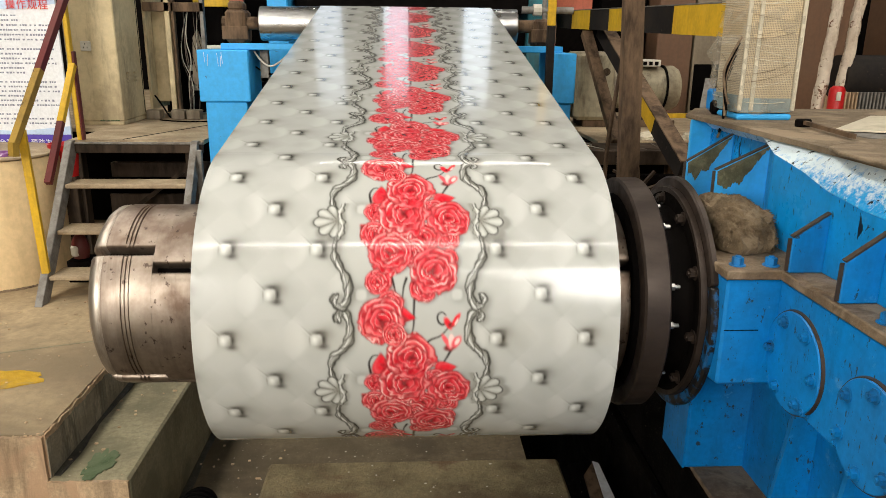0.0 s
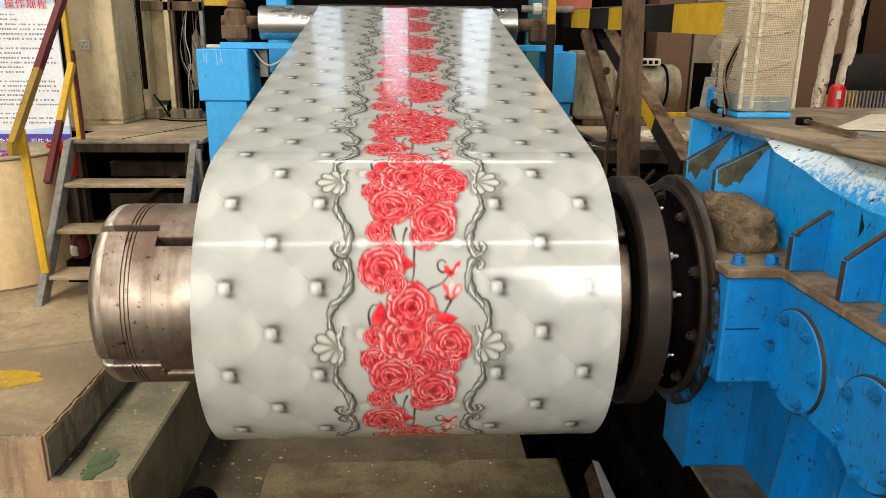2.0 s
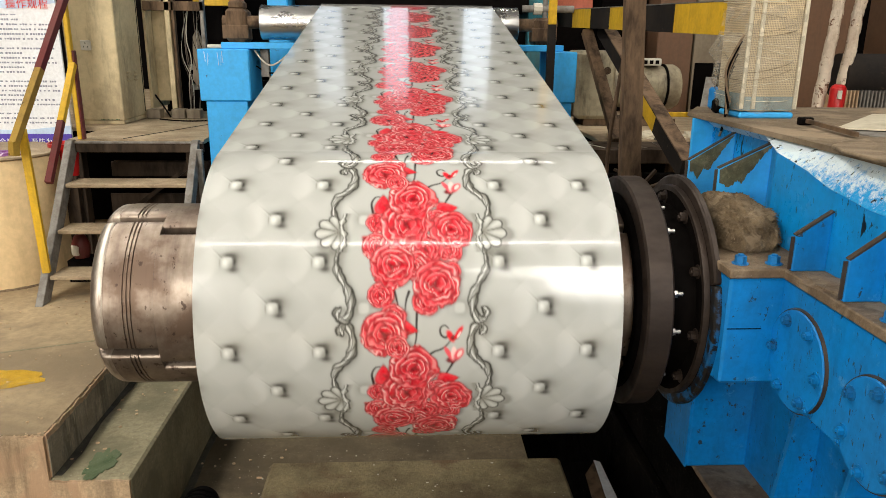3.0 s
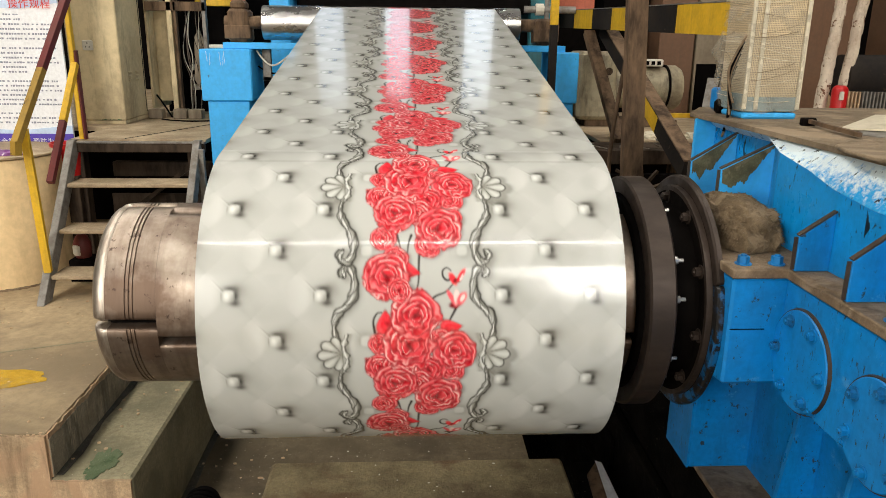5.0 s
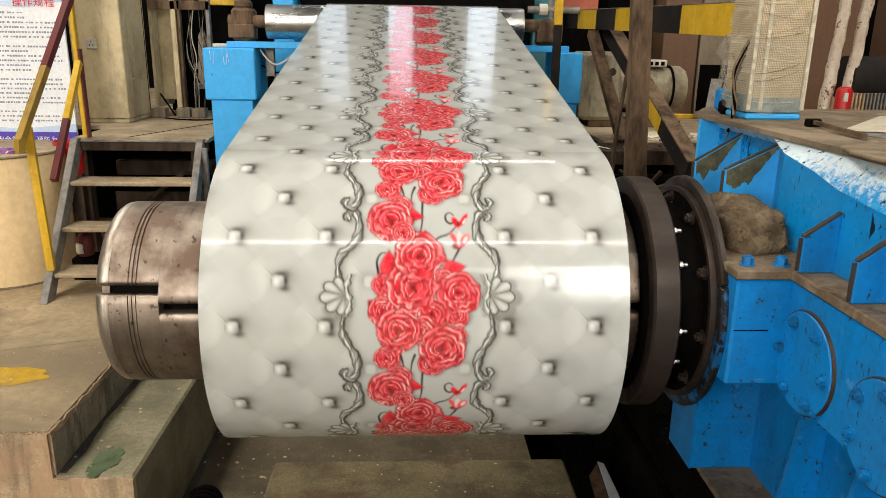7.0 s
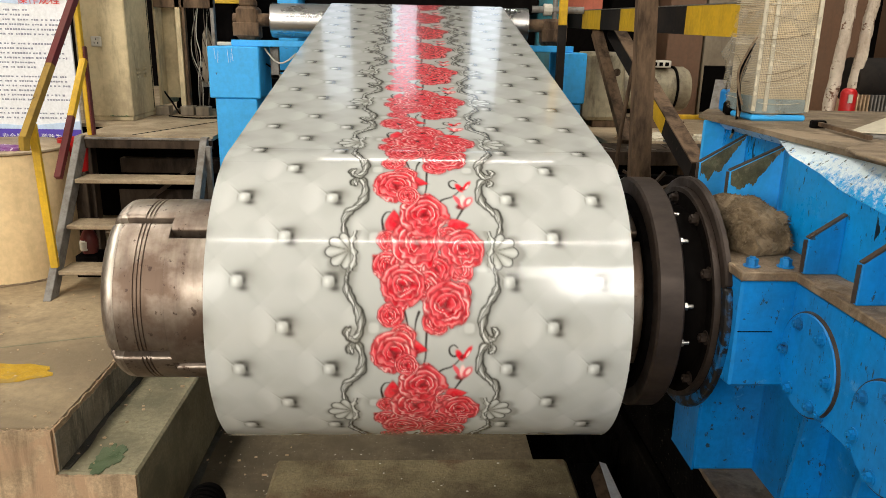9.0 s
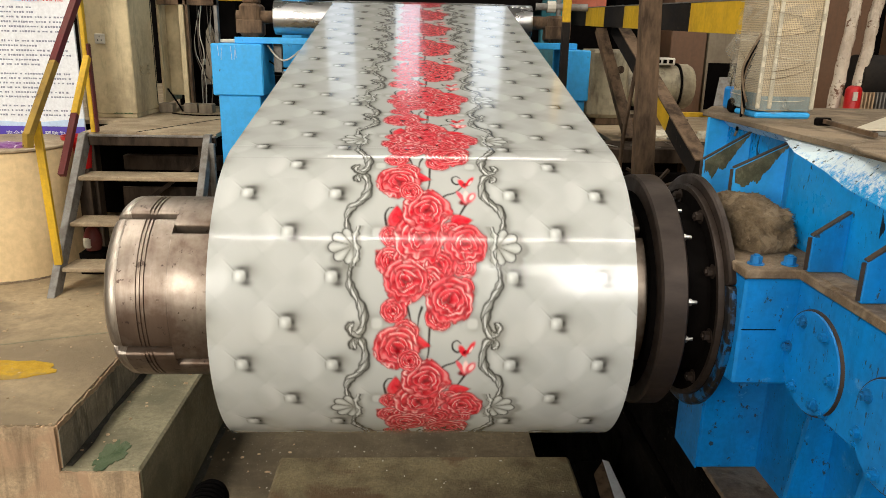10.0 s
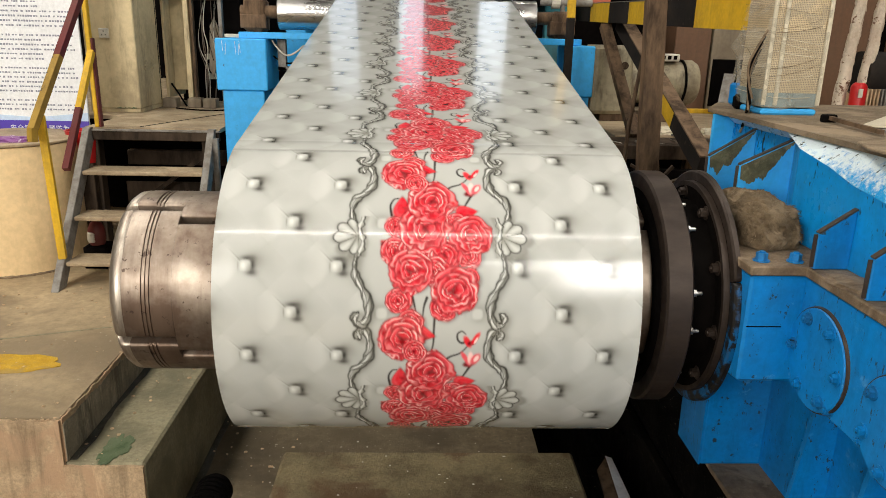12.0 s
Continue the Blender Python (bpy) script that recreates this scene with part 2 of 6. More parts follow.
CORAL = painted("faded_coral_paint", (0.52, 0.13, 0.07), wear=0.72, rough=0.5, dirt=0.3)
RED = painted("glossy_red_paint", (0.5, 0.012, 0.012), wear=0.8, rough=0.25, dirt=0.1)
PLASTIC = painted("off_white_plastic", (0.62, 0.58, 0.48), wear=0.85, rough=0.4, dirt=0.2)
CLEARFILM = painted("grey_clear_film", (0.50, 0.46, 0.36), wear=0.8, rough=0.18, dirt=0.5, grime=(0.2, 0.17, 0.12), scale=20)
CLEARFILM.node_tree.nodes["Principled BSDF"].inputs["Alpha"].default_value = 0.24
FILM = painted("yellowed_wrapping_film", (0.62, 0.56, 0.42), wear=0.86, rough=0.3, dirt=0.3, grime=(0.4, 0.34, 0.22))
WALL = concrete("dark_hall_wall", (0.05, 0.04, 0.03), (0.04, 0.032, 0.024), (0.03, 0.024, 0.018), 0.6)
ROOF = concrete("grey_roof_sheet", (0.09, 0.085, 0.078), (0.06, 0.058, 0.054), (0.05, 0.047, 0.043), 0.8)
# Black for cables, and for bays whose shade is put into the colour.
BLACK = bare("black_rubber_and_shade", (0.0035, 0.003, 0.0028), 0.65, 0.0, None, (0.002, 0.002, 0.002), 0.5, 14.0, 0.015)
PAPER = painted("printed_board_paper", (0.86, 0.87, 0.88), wear=0.9, rough=0.35, dirt=0.08)
INKBLUE = painted("violet_blue_print", (0.09, 0.05, 0.42), wear=0.9, rough=0.35, dirt=0.08)
INKRED = painted("red_print", (0.7, 0.04, 0.03), wear=0.9, rough=0.4, dirt=0.0)
INKGREY = painted("grey_print", (0.25, 0.26, 0.32), wear=0.9, rough=0.4, dirt=0.0)
INKSKY = painted("pale_blue_print", (0.55, 0.68, 0.85), wear=0.9, rough=0.4, dirt=0.0)


def strip_material():
    """Glossy colour-coated sheet that shows the printed colours of its mesh."""
    s = Shader("printed_coated_steel")
    ink = s.t.nodes.new("ShaderNodeAttribute")
    ink.attribute_name = "ink"
    fine = s.noise(60, 3)
    s.set("Base Color", s.mix(s.grey(fine, 0.3, 0.8, 0.0, 0.10), ink.outputs["Color"], (0.5, 0.49, 0.46)))
    s.set("Roughness", s.grey(s.noise(3, 4), 0.3, 0.7, 0.14, 0.2))
    s.set("Coat Weight", 0.45)
    s.set("Coat Roughness", 0.045)
    return s.mat


def lamp_material(name, color, strength):
    s = Shader(name)
    s.set("Base Color", (0.9, 0.9, 0.9))
    s.set("Emission Color", color)
    s.set("Emission Strength", strength)
    return s.mat


TUBE = lamp_material("fluorescent_tube_glow", (1.0, 0.97, 0.92), 32.0)
PRINTED = strip_material()

# ---- builders ----


def thing(name, label, category, at=(0, 0, 0), group="", kind=""):
    ob = tagged(new(name), label, category, group, kind)
    ob.location = at
    ob.empty_display_size = 0.05
    return ob


def origin(ob):
    v = Vector((0, 0, 0))
    while ob:
        v += ob.location
        ob = ob.parent
    return v


def part(name, bm, material, parent=None, label="", smooth=False):
    """Links a bmesh, whose places are in the world, as one mesh object under a thing or a part."""
    if parent:
        bm.transform(Matrix.Translation(-origin(parent)))
    me = bpy.data.meshes.new(name)
    bmesh.ops.recalc_face_normals(bm, faces=bm.faces)
    bm.to_mesh(me)
    bm.free()
    me.materials.append(material)
    if smooth:
        me.shade_smooth()
        me.set_sharp_from_angle(angle=radians(35))
    ob = new(name, me)
    ob.parent = parent
    if label:
        ob["label"] = label
    return ob


def setting(name, bm, material, label, category="wall"):
    return tagged(part(name, bm, material), label, category, kind="structure")


def B(*boxes, bevel=0.004):
    """A mesh of boxes (x0, x1, y0, y1, z0, z1) with eased edges."""
    bm = bmesh.new()
    for x0, x1, y0, y1, z0, z1 in boxes:
        r = bmesh.ops.create_cube(bm, size=1, matrix=Matrix.Translation(((x0 + x1) / 2, (y0 + y1) / 2, (z0 + z1) / 2)) @ Matrix.Diagonal((x1 - x0, y1 - y0, z1 - z0, 1)))
        if bevel:
            es = {e for v in r["verts"] for e in v.link_edges}
            bmesh.ops.bevel(bm, geom=list(es), offset=min(bevel, 0.3 * min(x1 - x0, y1 - y0, z1 - z0)), segments=1, affect="EDGES")
    return bm


def bar(bm, p, q, w, d=None, r=0.0):
    """A square or flat bar from p to q."""
    p, q = Vector(p), Vector(q)
    m = Matrix.Translation((p + q) / 2) @ (q - p).to_track_quat("Z", "Y").to_matrix().to_4x4() @ pose(0, 0, 0, 0, 0, r)
    bmesh.ops.create_cube(bm, size=1, matrix=m @ Matrix.Diagonal((w, d or w, (q - p).length, 1)))
    return bm


def rod(bm, p, q, r, r2=None, seg=16):
    p, q = Vector(p), Vector(q)
    m = Matrix.Translation((p + q) / 2) @ (q - p).to_track_quat("Z", "Y").to_matrix().to_4x4()
    bmesh.ops.create_cone(bm, cap_ends=True, segments=seg, radius1=r, radius2=r if r2 is None else r2, depth=(q - p).length, matrix=m)
    return bm


def turned(bm, profile, axis="x", center=(0, 0, 0), seg=48, closed=False):
    """A body of revolution about an axis: profile of (along, radius)."""
    rings = []
    for a, r in profile:
        ring = []
        for k in range(seg):
            c, s = math.cos(2 * math.pi * k / seg), math.sin(2 * math.pi * k / seg)
            v = {"x": (a, r * c, r * s), "y": (r * c, a, r * s), "z": (r * c, r * s, a)}[axis]
            ring.append(bm.verts.new(Vector(center) + Vector(v)))
        rings.append(ring)
    pairs = list(zip(rings, rings[1:])) + ([(rings[-1], rings[0])] if closed else [])
    for a, b in pairs:
        for k in range(seg):
            bm.faces.new((a[k], a[(k + 1) % seg], b[(k + 1) % seg], b[k]))
    if not closed:
        bm.faces.new(rings[0])
        bm.faces.new(rings[-1])
    return bm


def prism(bm, outline, axis, lo, hi, bevel=0.0):
    """A flat outline (the two other coordinates, in x, y, z order) drawn out along an axis."""
    def at(u, v, w):
        return {"x": (w, u, v), "y": (u, w, v), "z": (u, v, w)}[axis]
    a = [bm.verts.new(at(u, v, lo)) for u, v in outline]
    b = [bm.verts.new(at(u, v, hi)) for u, v in outline]
    fs = [bm.faces.new(a), bm.faces.new(list(reversed(b)))]
    n = len(a)
    fs += [bm.faces.new((a[i], b[i], b[(i + 1) % n], a[(i + 1) % n])) for i in range(n)]
    if bevel:
        bmesh.ops.bevel(bm, geom=list({e for f in fs for e in f.edges}), offset=bevel, segments=1, affect="EDGES")
    return bm


def cable(name, points, r, material, parent=None):
    """A bent tube through points, as a mesh."""
    cu = bpy.data.curves.new(name, "CURVE")
    cu.dimensions, cu.bevel_depth, cu.bevel_resolution, cu.resolution_u = "3D", r, 2, 6
    sp = cu.splines.new("NURBS")
    sp.points.add(len(points) - 1)
    base = origin(parent) if parent else Vector()
    for pt, co in zip(sp.points, points):
        pt.co = (*(Vector(co) - base), 1)
    sp.use_endpoint_u, sp.order_u = True, 3
    tmp = bpy.data.objects.new(name, cu)
    me = bpy.data.meshes.new_from_object(tmp)
    bpy.data.objects.remove(tmp)
    me.materials.clear()
    me.materials.append(material)
    me.shade_smooth()
    ob = new(name, me)
    ob.parent = parent
    return ob


def hexbolt(parent, x, y, z, axis="x", sign=-1, r=0.014, h=0.012, material=None, name="bolt"):
    bm = bmesh.new()
    d = {"x": Vector((sign, 0, 0)), "y": Vector((0, sign, 0)), "z": Vector((0, 0, sign))}[axis]
    p = Vector((x, y, z))
    rod(bm, p, p + d * 0.003, r * 1.45, seg=12)
    rod(bm, p + d * 0.003, p + d * (0.003 + h), r, seg=6)
    rod(bm, p + d * (0.003 + h), p + d * (0.008 + h), r * 0.5, seg=8)
    return part(name, bm, material or BLUE, parent)


# ---- the run of the strip ----
AXIS = 0.85            # height of the coil's axis
R = 0.4975             # radius of the coil
W = 1.22               # width of the strip
REPEAT = 2 * math.pi * R / 6
SLOPE = 0.1827         # rise of the strip towards the roller, radians
RUN = 3.2              # from the coil to the roller
RR = 0.118             # radius of the roller
ALONG = Vector((0, math.cos(SLOPE), math.sin(SLOPE)))
UP = Vector((0, -math.sin(SLOPE), math.cos(SLOPE)))
TANGENT = Vector((0, 0, AXIS)) + R * UP
ROLLER = TANGENT + RUN * ALONG - (RR + 0.0026) * UP

# metres of strip run by each second, with its speed
TRAVEL = ((0.0, 0.082, 2.272), (3.0, 6.896, 2.272), (5.0, 11.421, 2.26), (5.5, 12.570, 2.26), (6.0, 13.755, 2.24), (6.5, 14.808, 2.24),
          (7.0, 15.941, 2.25), (7.2, 16.393, 2.2), (8.8, 19.150, 1.56), (11.0, 22.575, 1.556), (11.5, 23.402, 1.556), (12.0, 24.130, 1.556))


def travel(t):
    for (t0, s0, v0), (t1, s1, v1) in zip(TRAVEL, TRAVEL[1:]):
        if t <= t1 + 1e-9:
            h = t1 - t0
            u = (t - t0) / h
            return (s0 * (1 + 2 * u) * (1 - u) ** 2 + v0 * h * u * (1 - u) ** 2 + s1 * u * u * (3 - 2 * u) + v1 * h * u * u * (u - 1))
    return TRAVEL[-1][1]


# ---- the print on the strip: buttoned quilting, scrolls and roses, as colours of the mesh ----
# places across the strip and along it from the shell's hinge, with radii
MIDDLE = 0.002
SHELL_AT = 0.226
ROSES = ((-0.098, 0.048, 0.034), (0.111, 0.056, 0.032), (-0.088, 0.190, 0.030), (0.042, 0.207, 0.032), (0.040, 0.060, 0.044), (-0.040, 0.045, 0.040),
         (0.014, 0.105, 0.036), (0.073, -0.032, 0.031), (-0.098, -0.024, 0.026), (-0.052, -0.268, 0.032), (0.110, 0.125, 0.026),
         (-0.052, 0.103, 0.053), (0.074, 0.158, 0.056), (0.118, -0.002, 0.051), (-0.012, -0.019, 0.064), (0.006, -0.110, 0.059), (-0.076, -0.221, 0.056), (-0.040, -0.180, 0.030))
HEARTS = ((-0.080, -0.088, 0.034, 90), (-0.020, -0.236, 0.036, -12), (0.107, -0.073, 0.030, 8), (-0.086, 0.196, 0.020, 70), (0.010, -0.172, 0.014, 90))
STEMS = (((0.017, -0.300), (0.015, -0.250), (0.014, -0.206), (0.004, -0.162)), ((-0.050, 0.168), (-0.041, 0.202), (-0.034, 0.239)), ((-0.006, 0.180), (-0.014, 0.205), (-0.017, 0.232)),
         ((0.122, -0.132), (0.104, -0.098), (0.088, -0.070)), ((0.036, -0.140), (0.062, -0.163), (0.092, -0.176), (0.118, -0.205)), ((-0.110, -0.060), (-0.114, -0.092), (-0.104, -0.114), (-0.090, -0.118)),
         ((0.108, -0.214), (0.096, -0.208), (0.084, -0.218), (0.083, -0.236), (0.095, -0.244), (0.106, -0.236)))
SCROLL = (((-0.199, -0.222), (-0.206, -0.234), (-0.196, -0.250), (-0.178, -0.238), (-0.168, -0.200), (-0.174, -0.160), (-0.193, -0.134), (-0.216, -0.113), (-0.226, -0.081), (-0.222, -0.048), (-0.205, -0.014)),
          ((-0.205, 0.050), (-0.213, 0.085), (-0.211, 0.118), (-0.193, 0.152), (-0.175, 0.190), (-0.174, 0.232), (-0.188, 0.258), (-0.207, 0.256), (-0.213, 0.238), (-0.202, 0.226)))
PAINT = {k: np.array(rgb(*v)) for k, v in dict(base=(186, 187, 180), shade=(148, 148, 138), light=(226, 227, 220), dark=(40, 38, 32), mid=(112, 110, 98),
                                               red=(216, 14, 38), deep=(118, 4, 16), coral=(236, 84, 94), pink=(252, 208, 200), stem=(26, 12, 12), leaf=(228, 20, 42)).items()}


def lay(img, mask, color):
    img += mask[:, None] * (color - img)


def soft(d, edge, blur):
    return 1 / (1 + np.exp(np.clip((d - edge) / blur, -40, 40)))


def stroke(x, s, line, sharp=5):
    """Distance from a smooth line through points, and the way along it."""
    pts = np.array(line)
    t = np.linspace(0, len(pts) - 1, (len(pts) - 1) * sharp + 1)
    i = np.clip(t.astype(int), 0, len(pts) - 2)
    u = (t - i)[:, None]
    pad = np.vstack([2 * pts[0] - pts[1], pts, 2 * pts[-1] - pts[-2]])
    p0, p1, p2, p3 = pad[i], pad[i + 1], pad[i + 2], pad[i + 3]
    c = 0.5 * (2 * p1 + (p2 - p0) * u + (2 * p0 - 5 * p1 + 4 * p2 - p3) * u ** 2 + (3 * p1 - p0 - 3 * p2 + p3) * u ** 3)
    best, side, way = np.full(len(x), 9.0), np.zeros(len(x)), np.zeros(len(x))
    for k in range(len(c) - 1):
        a, b = c[k], c[k + 1]
        ab = b - a
        f = np.clip(((x - a[0]) * ab[0] + (s - a[1]) * ab[1]) / (ab @ ab + 1e-12), 0, 1)
        dx, ds = x - a[0] - f * ab[0], s - a[1] - f * ab[1]
        d = np.hypot(dx, ds)
        near = d < best
        best[near], side[near], way[near] = d[near], (dx * ab[1] - ds * ab[0])[near], (k + f[near]) / (len(c) - 1)
    return best, np.sign(side), way


def ripple(x, s, scale, seed):
    return np.array([noise.noise(Vector((a * scale, b * scale, seed))) for a, b in zip(x, s)])


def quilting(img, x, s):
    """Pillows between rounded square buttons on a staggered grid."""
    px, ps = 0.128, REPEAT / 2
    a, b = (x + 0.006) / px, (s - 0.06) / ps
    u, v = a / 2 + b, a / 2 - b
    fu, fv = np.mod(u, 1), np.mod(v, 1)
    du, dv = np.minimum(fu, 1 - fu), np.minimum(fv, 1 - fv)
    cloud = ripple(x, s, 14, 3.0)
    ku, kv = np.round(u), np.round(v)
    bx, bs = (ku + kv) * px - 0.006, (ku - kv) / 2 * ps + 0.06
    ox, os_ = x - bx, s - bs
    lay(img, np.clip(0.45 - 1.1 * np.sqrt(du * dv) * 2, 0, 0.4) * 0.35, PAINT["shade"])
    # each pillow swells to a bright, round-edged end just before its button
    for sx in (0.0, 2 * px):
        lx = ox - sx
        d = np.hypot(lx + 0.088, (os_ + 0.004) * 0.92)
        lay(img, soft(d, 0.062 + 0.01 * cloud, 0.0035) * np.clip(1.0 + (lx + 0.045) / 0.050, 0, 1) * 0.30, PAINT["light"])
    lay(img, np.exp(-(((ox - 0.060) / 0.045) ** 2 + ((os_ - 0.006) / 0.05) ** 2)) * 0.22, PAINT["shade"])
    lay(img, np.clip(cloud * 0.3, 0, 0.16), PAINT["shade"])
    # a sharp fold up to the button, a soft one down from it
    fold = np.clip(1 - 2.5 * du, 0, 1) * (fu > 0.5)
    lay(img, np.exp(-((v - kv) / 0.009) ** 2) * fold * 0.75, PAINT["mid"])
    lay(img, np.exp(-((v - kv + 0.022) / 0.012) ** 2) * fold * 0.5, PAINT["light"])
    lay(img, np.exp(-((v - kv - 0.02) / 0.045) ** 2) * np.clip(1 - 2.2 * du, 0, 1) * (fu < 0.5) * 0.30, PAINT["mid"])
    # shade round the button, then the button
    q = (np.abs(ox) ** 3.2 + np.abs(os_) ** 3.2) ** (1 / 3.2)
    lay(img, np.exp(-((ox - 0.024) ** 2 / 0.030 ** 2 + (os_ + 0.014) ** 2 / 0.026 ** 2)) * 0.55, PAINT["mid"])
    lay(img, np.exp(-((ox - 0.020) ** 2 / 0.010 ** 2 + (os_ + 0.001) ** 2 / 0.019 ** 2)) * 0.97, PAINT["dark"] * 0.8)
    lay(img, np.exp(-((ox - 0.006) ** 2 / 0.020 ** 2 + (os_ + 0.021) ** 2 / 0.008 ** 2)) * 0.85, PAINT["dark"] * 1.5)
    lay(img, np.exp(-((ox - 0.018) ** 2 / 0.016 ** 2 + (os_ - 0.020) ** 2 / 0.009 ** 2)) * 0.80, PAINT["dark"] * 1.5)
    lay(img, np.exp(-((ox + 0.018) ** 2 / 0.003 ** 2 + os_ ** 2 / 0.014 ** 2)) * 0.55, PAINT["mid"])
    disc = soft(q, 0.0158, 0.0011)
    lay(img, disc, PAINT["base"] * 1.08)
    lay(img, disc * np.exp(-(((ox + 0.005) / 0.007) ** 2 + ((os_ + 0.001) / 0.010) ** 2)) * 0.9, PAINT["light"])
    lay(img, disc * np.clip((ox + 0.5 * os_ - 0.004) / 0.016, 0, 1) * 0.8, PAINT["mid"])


def scrollwork(img, x, s):
    """Scrolls and shells, mirrored about the middle of the flowers."""
    flip = np.where(x > MIDDLE, -1.0, 1.0)
    mx = -np.abs(x - MIDDLE)
    r = np.mod(s - SHELL_AT + REPEAT / 2, REPEAT) - REPEAT / 2
    near = (mx > -0.315) & (mx < -0.135)
    mx, flip = mx[near], flip[near]
    sub = img[near]
    for shift in (0, REPEAT, -REPEAT):
        rr = r[near] - shift
        for line in SCROLL:
            cast, _, _ = stroke(mx - 0.009 * flip, rr - 0.006, line)
            lay(sub, np.exp(-(cast / 0.015) ** 2) * 0.55, PAINT["mid"] * 0.8)
        for k, line in enumerate(SCROLL):
            d, side, way = stroke(mx, rr, line)
            end = way if k == 0 else 1 - way
            thick = 0.0042 + 0.0072 * np.sin(np.pi * np.clip(end * 1.1 - 0.05, 0, 1)) ** 0.8 + 0.0024 * np.sin(way * 29 + k) + 0.0012 * np.sin(way * 67) + 0.0045 * np.exp(-((end - 0.05) / 0.06) ** 2)
            body = soft(d, thick, 0.0010)
            w = d * side * flip / thick
            lay(sub, body, PAINT["shade"] * 0.9)
            lay(sub, body * np.exp(-((w + 0.25) / 0.34) ** 2) * 0.85, PAINT["light"])
            lay(sub, body * np.clip(0.5 + 0.5 * np.sin(w * 6.5 + way * 21), 0, 1) ** 3 * 0.75, PAINT["dark"] * 2)
            lay(sub, body * np.clip(np.sin(way * 58 + 3.2 * w), 0, 1) ** 5 * 0.8, PAINT["dark"] * 1.6)
            lay(sub, np.exp(-((d - thick) / np.where(w > 0, 0.0034, 0.0020)) ** 2) * np.where(w > 0, 0.95, 0.8), PAINT["dark"])
        # the shell: a ribbed fan on an upright hinge
        lx, ls = mx + 0.206, rr - 0.004
        rad, th = np.hypot(lx, ls), np.arctan2(ls, -lx) - 0.10
        ribs = np.abs(np.cos(th * 4.9))
        edge = (0.054 + 0.012 * ribs - 0.010 * np.abs(th) ** 1.5) * soft(np.abs(th), 1.62, 0.05) + 0.004
        fan = soft(rad, edge, 0.0014)
        lay(sub, np.exp(-(np.clip(np.hypot(lx + 0.006 - 0.008 * flip, ls - 0.008) - edge, 0, 1) / 0.011) ** 2) * 0.55, PAINT["mid"] * 0.8)
        lay(sub, fan, PAINT["shade"])
        lay(sub, fan * ribs ** 1.4 * np.clip(rad / 0.035, 0, 1) * 0.62, PAINT["light"])
        lay(sub, fan * np.exp(-(np.cos(th * 4.9) / 0.20) ** 2) * 0.75, PAINT["dark"] * 1.4)
        lay(sub, fan * np.exp(-(rad / 0.022) ** 2) * 0.55, PAINT["mid"])
        lay(sub, np.exp(-((rad - edge) / 0.0028) ** 2) * (rad > 0.02) * 0.85, PAINT["dark"])
        roll = 0.0062 + 0.0030 * np.sin(ls * 170 + 1) + 0.0016 * np.sin(ls * 330)
        off = lx - 0.010 - 0.005 * np.sin(ls * 75)
        post = soft(np.maximum(np.abs(off) - roll, np.abs(ls) - 0.058), 0.0, 0.0011)
        lay(sub, np.exp(-((off - 0.010) / 0.008) ** 2) * (np.abs(ls) < 0.062) * 0.5, PAINT["mid"])
        lay(sub, post, PAINT["shade"] * 1.1)
        lay(sub, post * np.exp(-((off + 0.002) / 0.0035) ** 2) * 0.85, PAINT["light"])
        lay(sub, np.exp(-((off * flip - roll) / 0.0026) ** 2) * (np.abs(ls) < 0.060) * 0.9, PAINT["dark"])
        lay(sub, np.exp(-((off * flip + roll) / 0.0016) ** 2) * (np.abs(ls) < 0.058) * 0.6, PAINT["dark"])
    img[near] = sub


def rose(sub, gx, gs, turn, wob, fine):
    """One flower of unit radius: petals from the outside in, each with a pale rim, a coral body and a deep foot."""
    lay(sub, np.exp(-(np.clip(np.hypot(gx + 0.06, gs - 0.06) - 0.95, 0, 9) / 0.09) ** 2) * 0.75, PAINT["deep"] * 0.5)
    for k, (reach, count, size) in enumerate(((1.16, 5, 0.84), (0.86, 4, 0.70), (0.58, 3, 0.54), (0.34, 3, 0.34))):
        for m in range(count):
            t_ = 2 * math.pi * (m + 0.37 * k) / count + turn + k
            c, d_ = math.cos(t_), math.sin(t_)
            along, side = gx * c + gs * d_ - (reach - size * 0.62), -gx * d_ + gs * c
            e = np.hypot(along / (size * 0.62), side / (size * 1.02)) + 0.22 * fine + 0.12 * wob
            body = soft(e, 1.0, 0.03)
            out = along / size
            lay(sub, soft(e, 1.10, 0.04) * 0.7, PAINT["deep"] * 0.8)
            lay(sub, body, PAINT["red"])
            lay(sub, body * np.clip(0.08 + 1.0 * out + 0.9 * fine, 0, 0.6), PAINT["coral"])
            lay(sub, body * np.clip(0.30 - 1.6 * out, 0, 1) * 0.9, PAINT["deep"])
            rim = body * np.exp(-((e - 0.88) / 0.075) ** 2) * np.clip(0.30 + 1.2 * out + 1.1 * wob, 0, 1)
            lay(sub, rim * (0.95, 0.35, 0.7)[(m + k) % 3], PAINT["pink"])
    lay(sub, soft(np.hypot(gx, gs), 0.07, 0.03) * 0.85, PAINT["deep"])


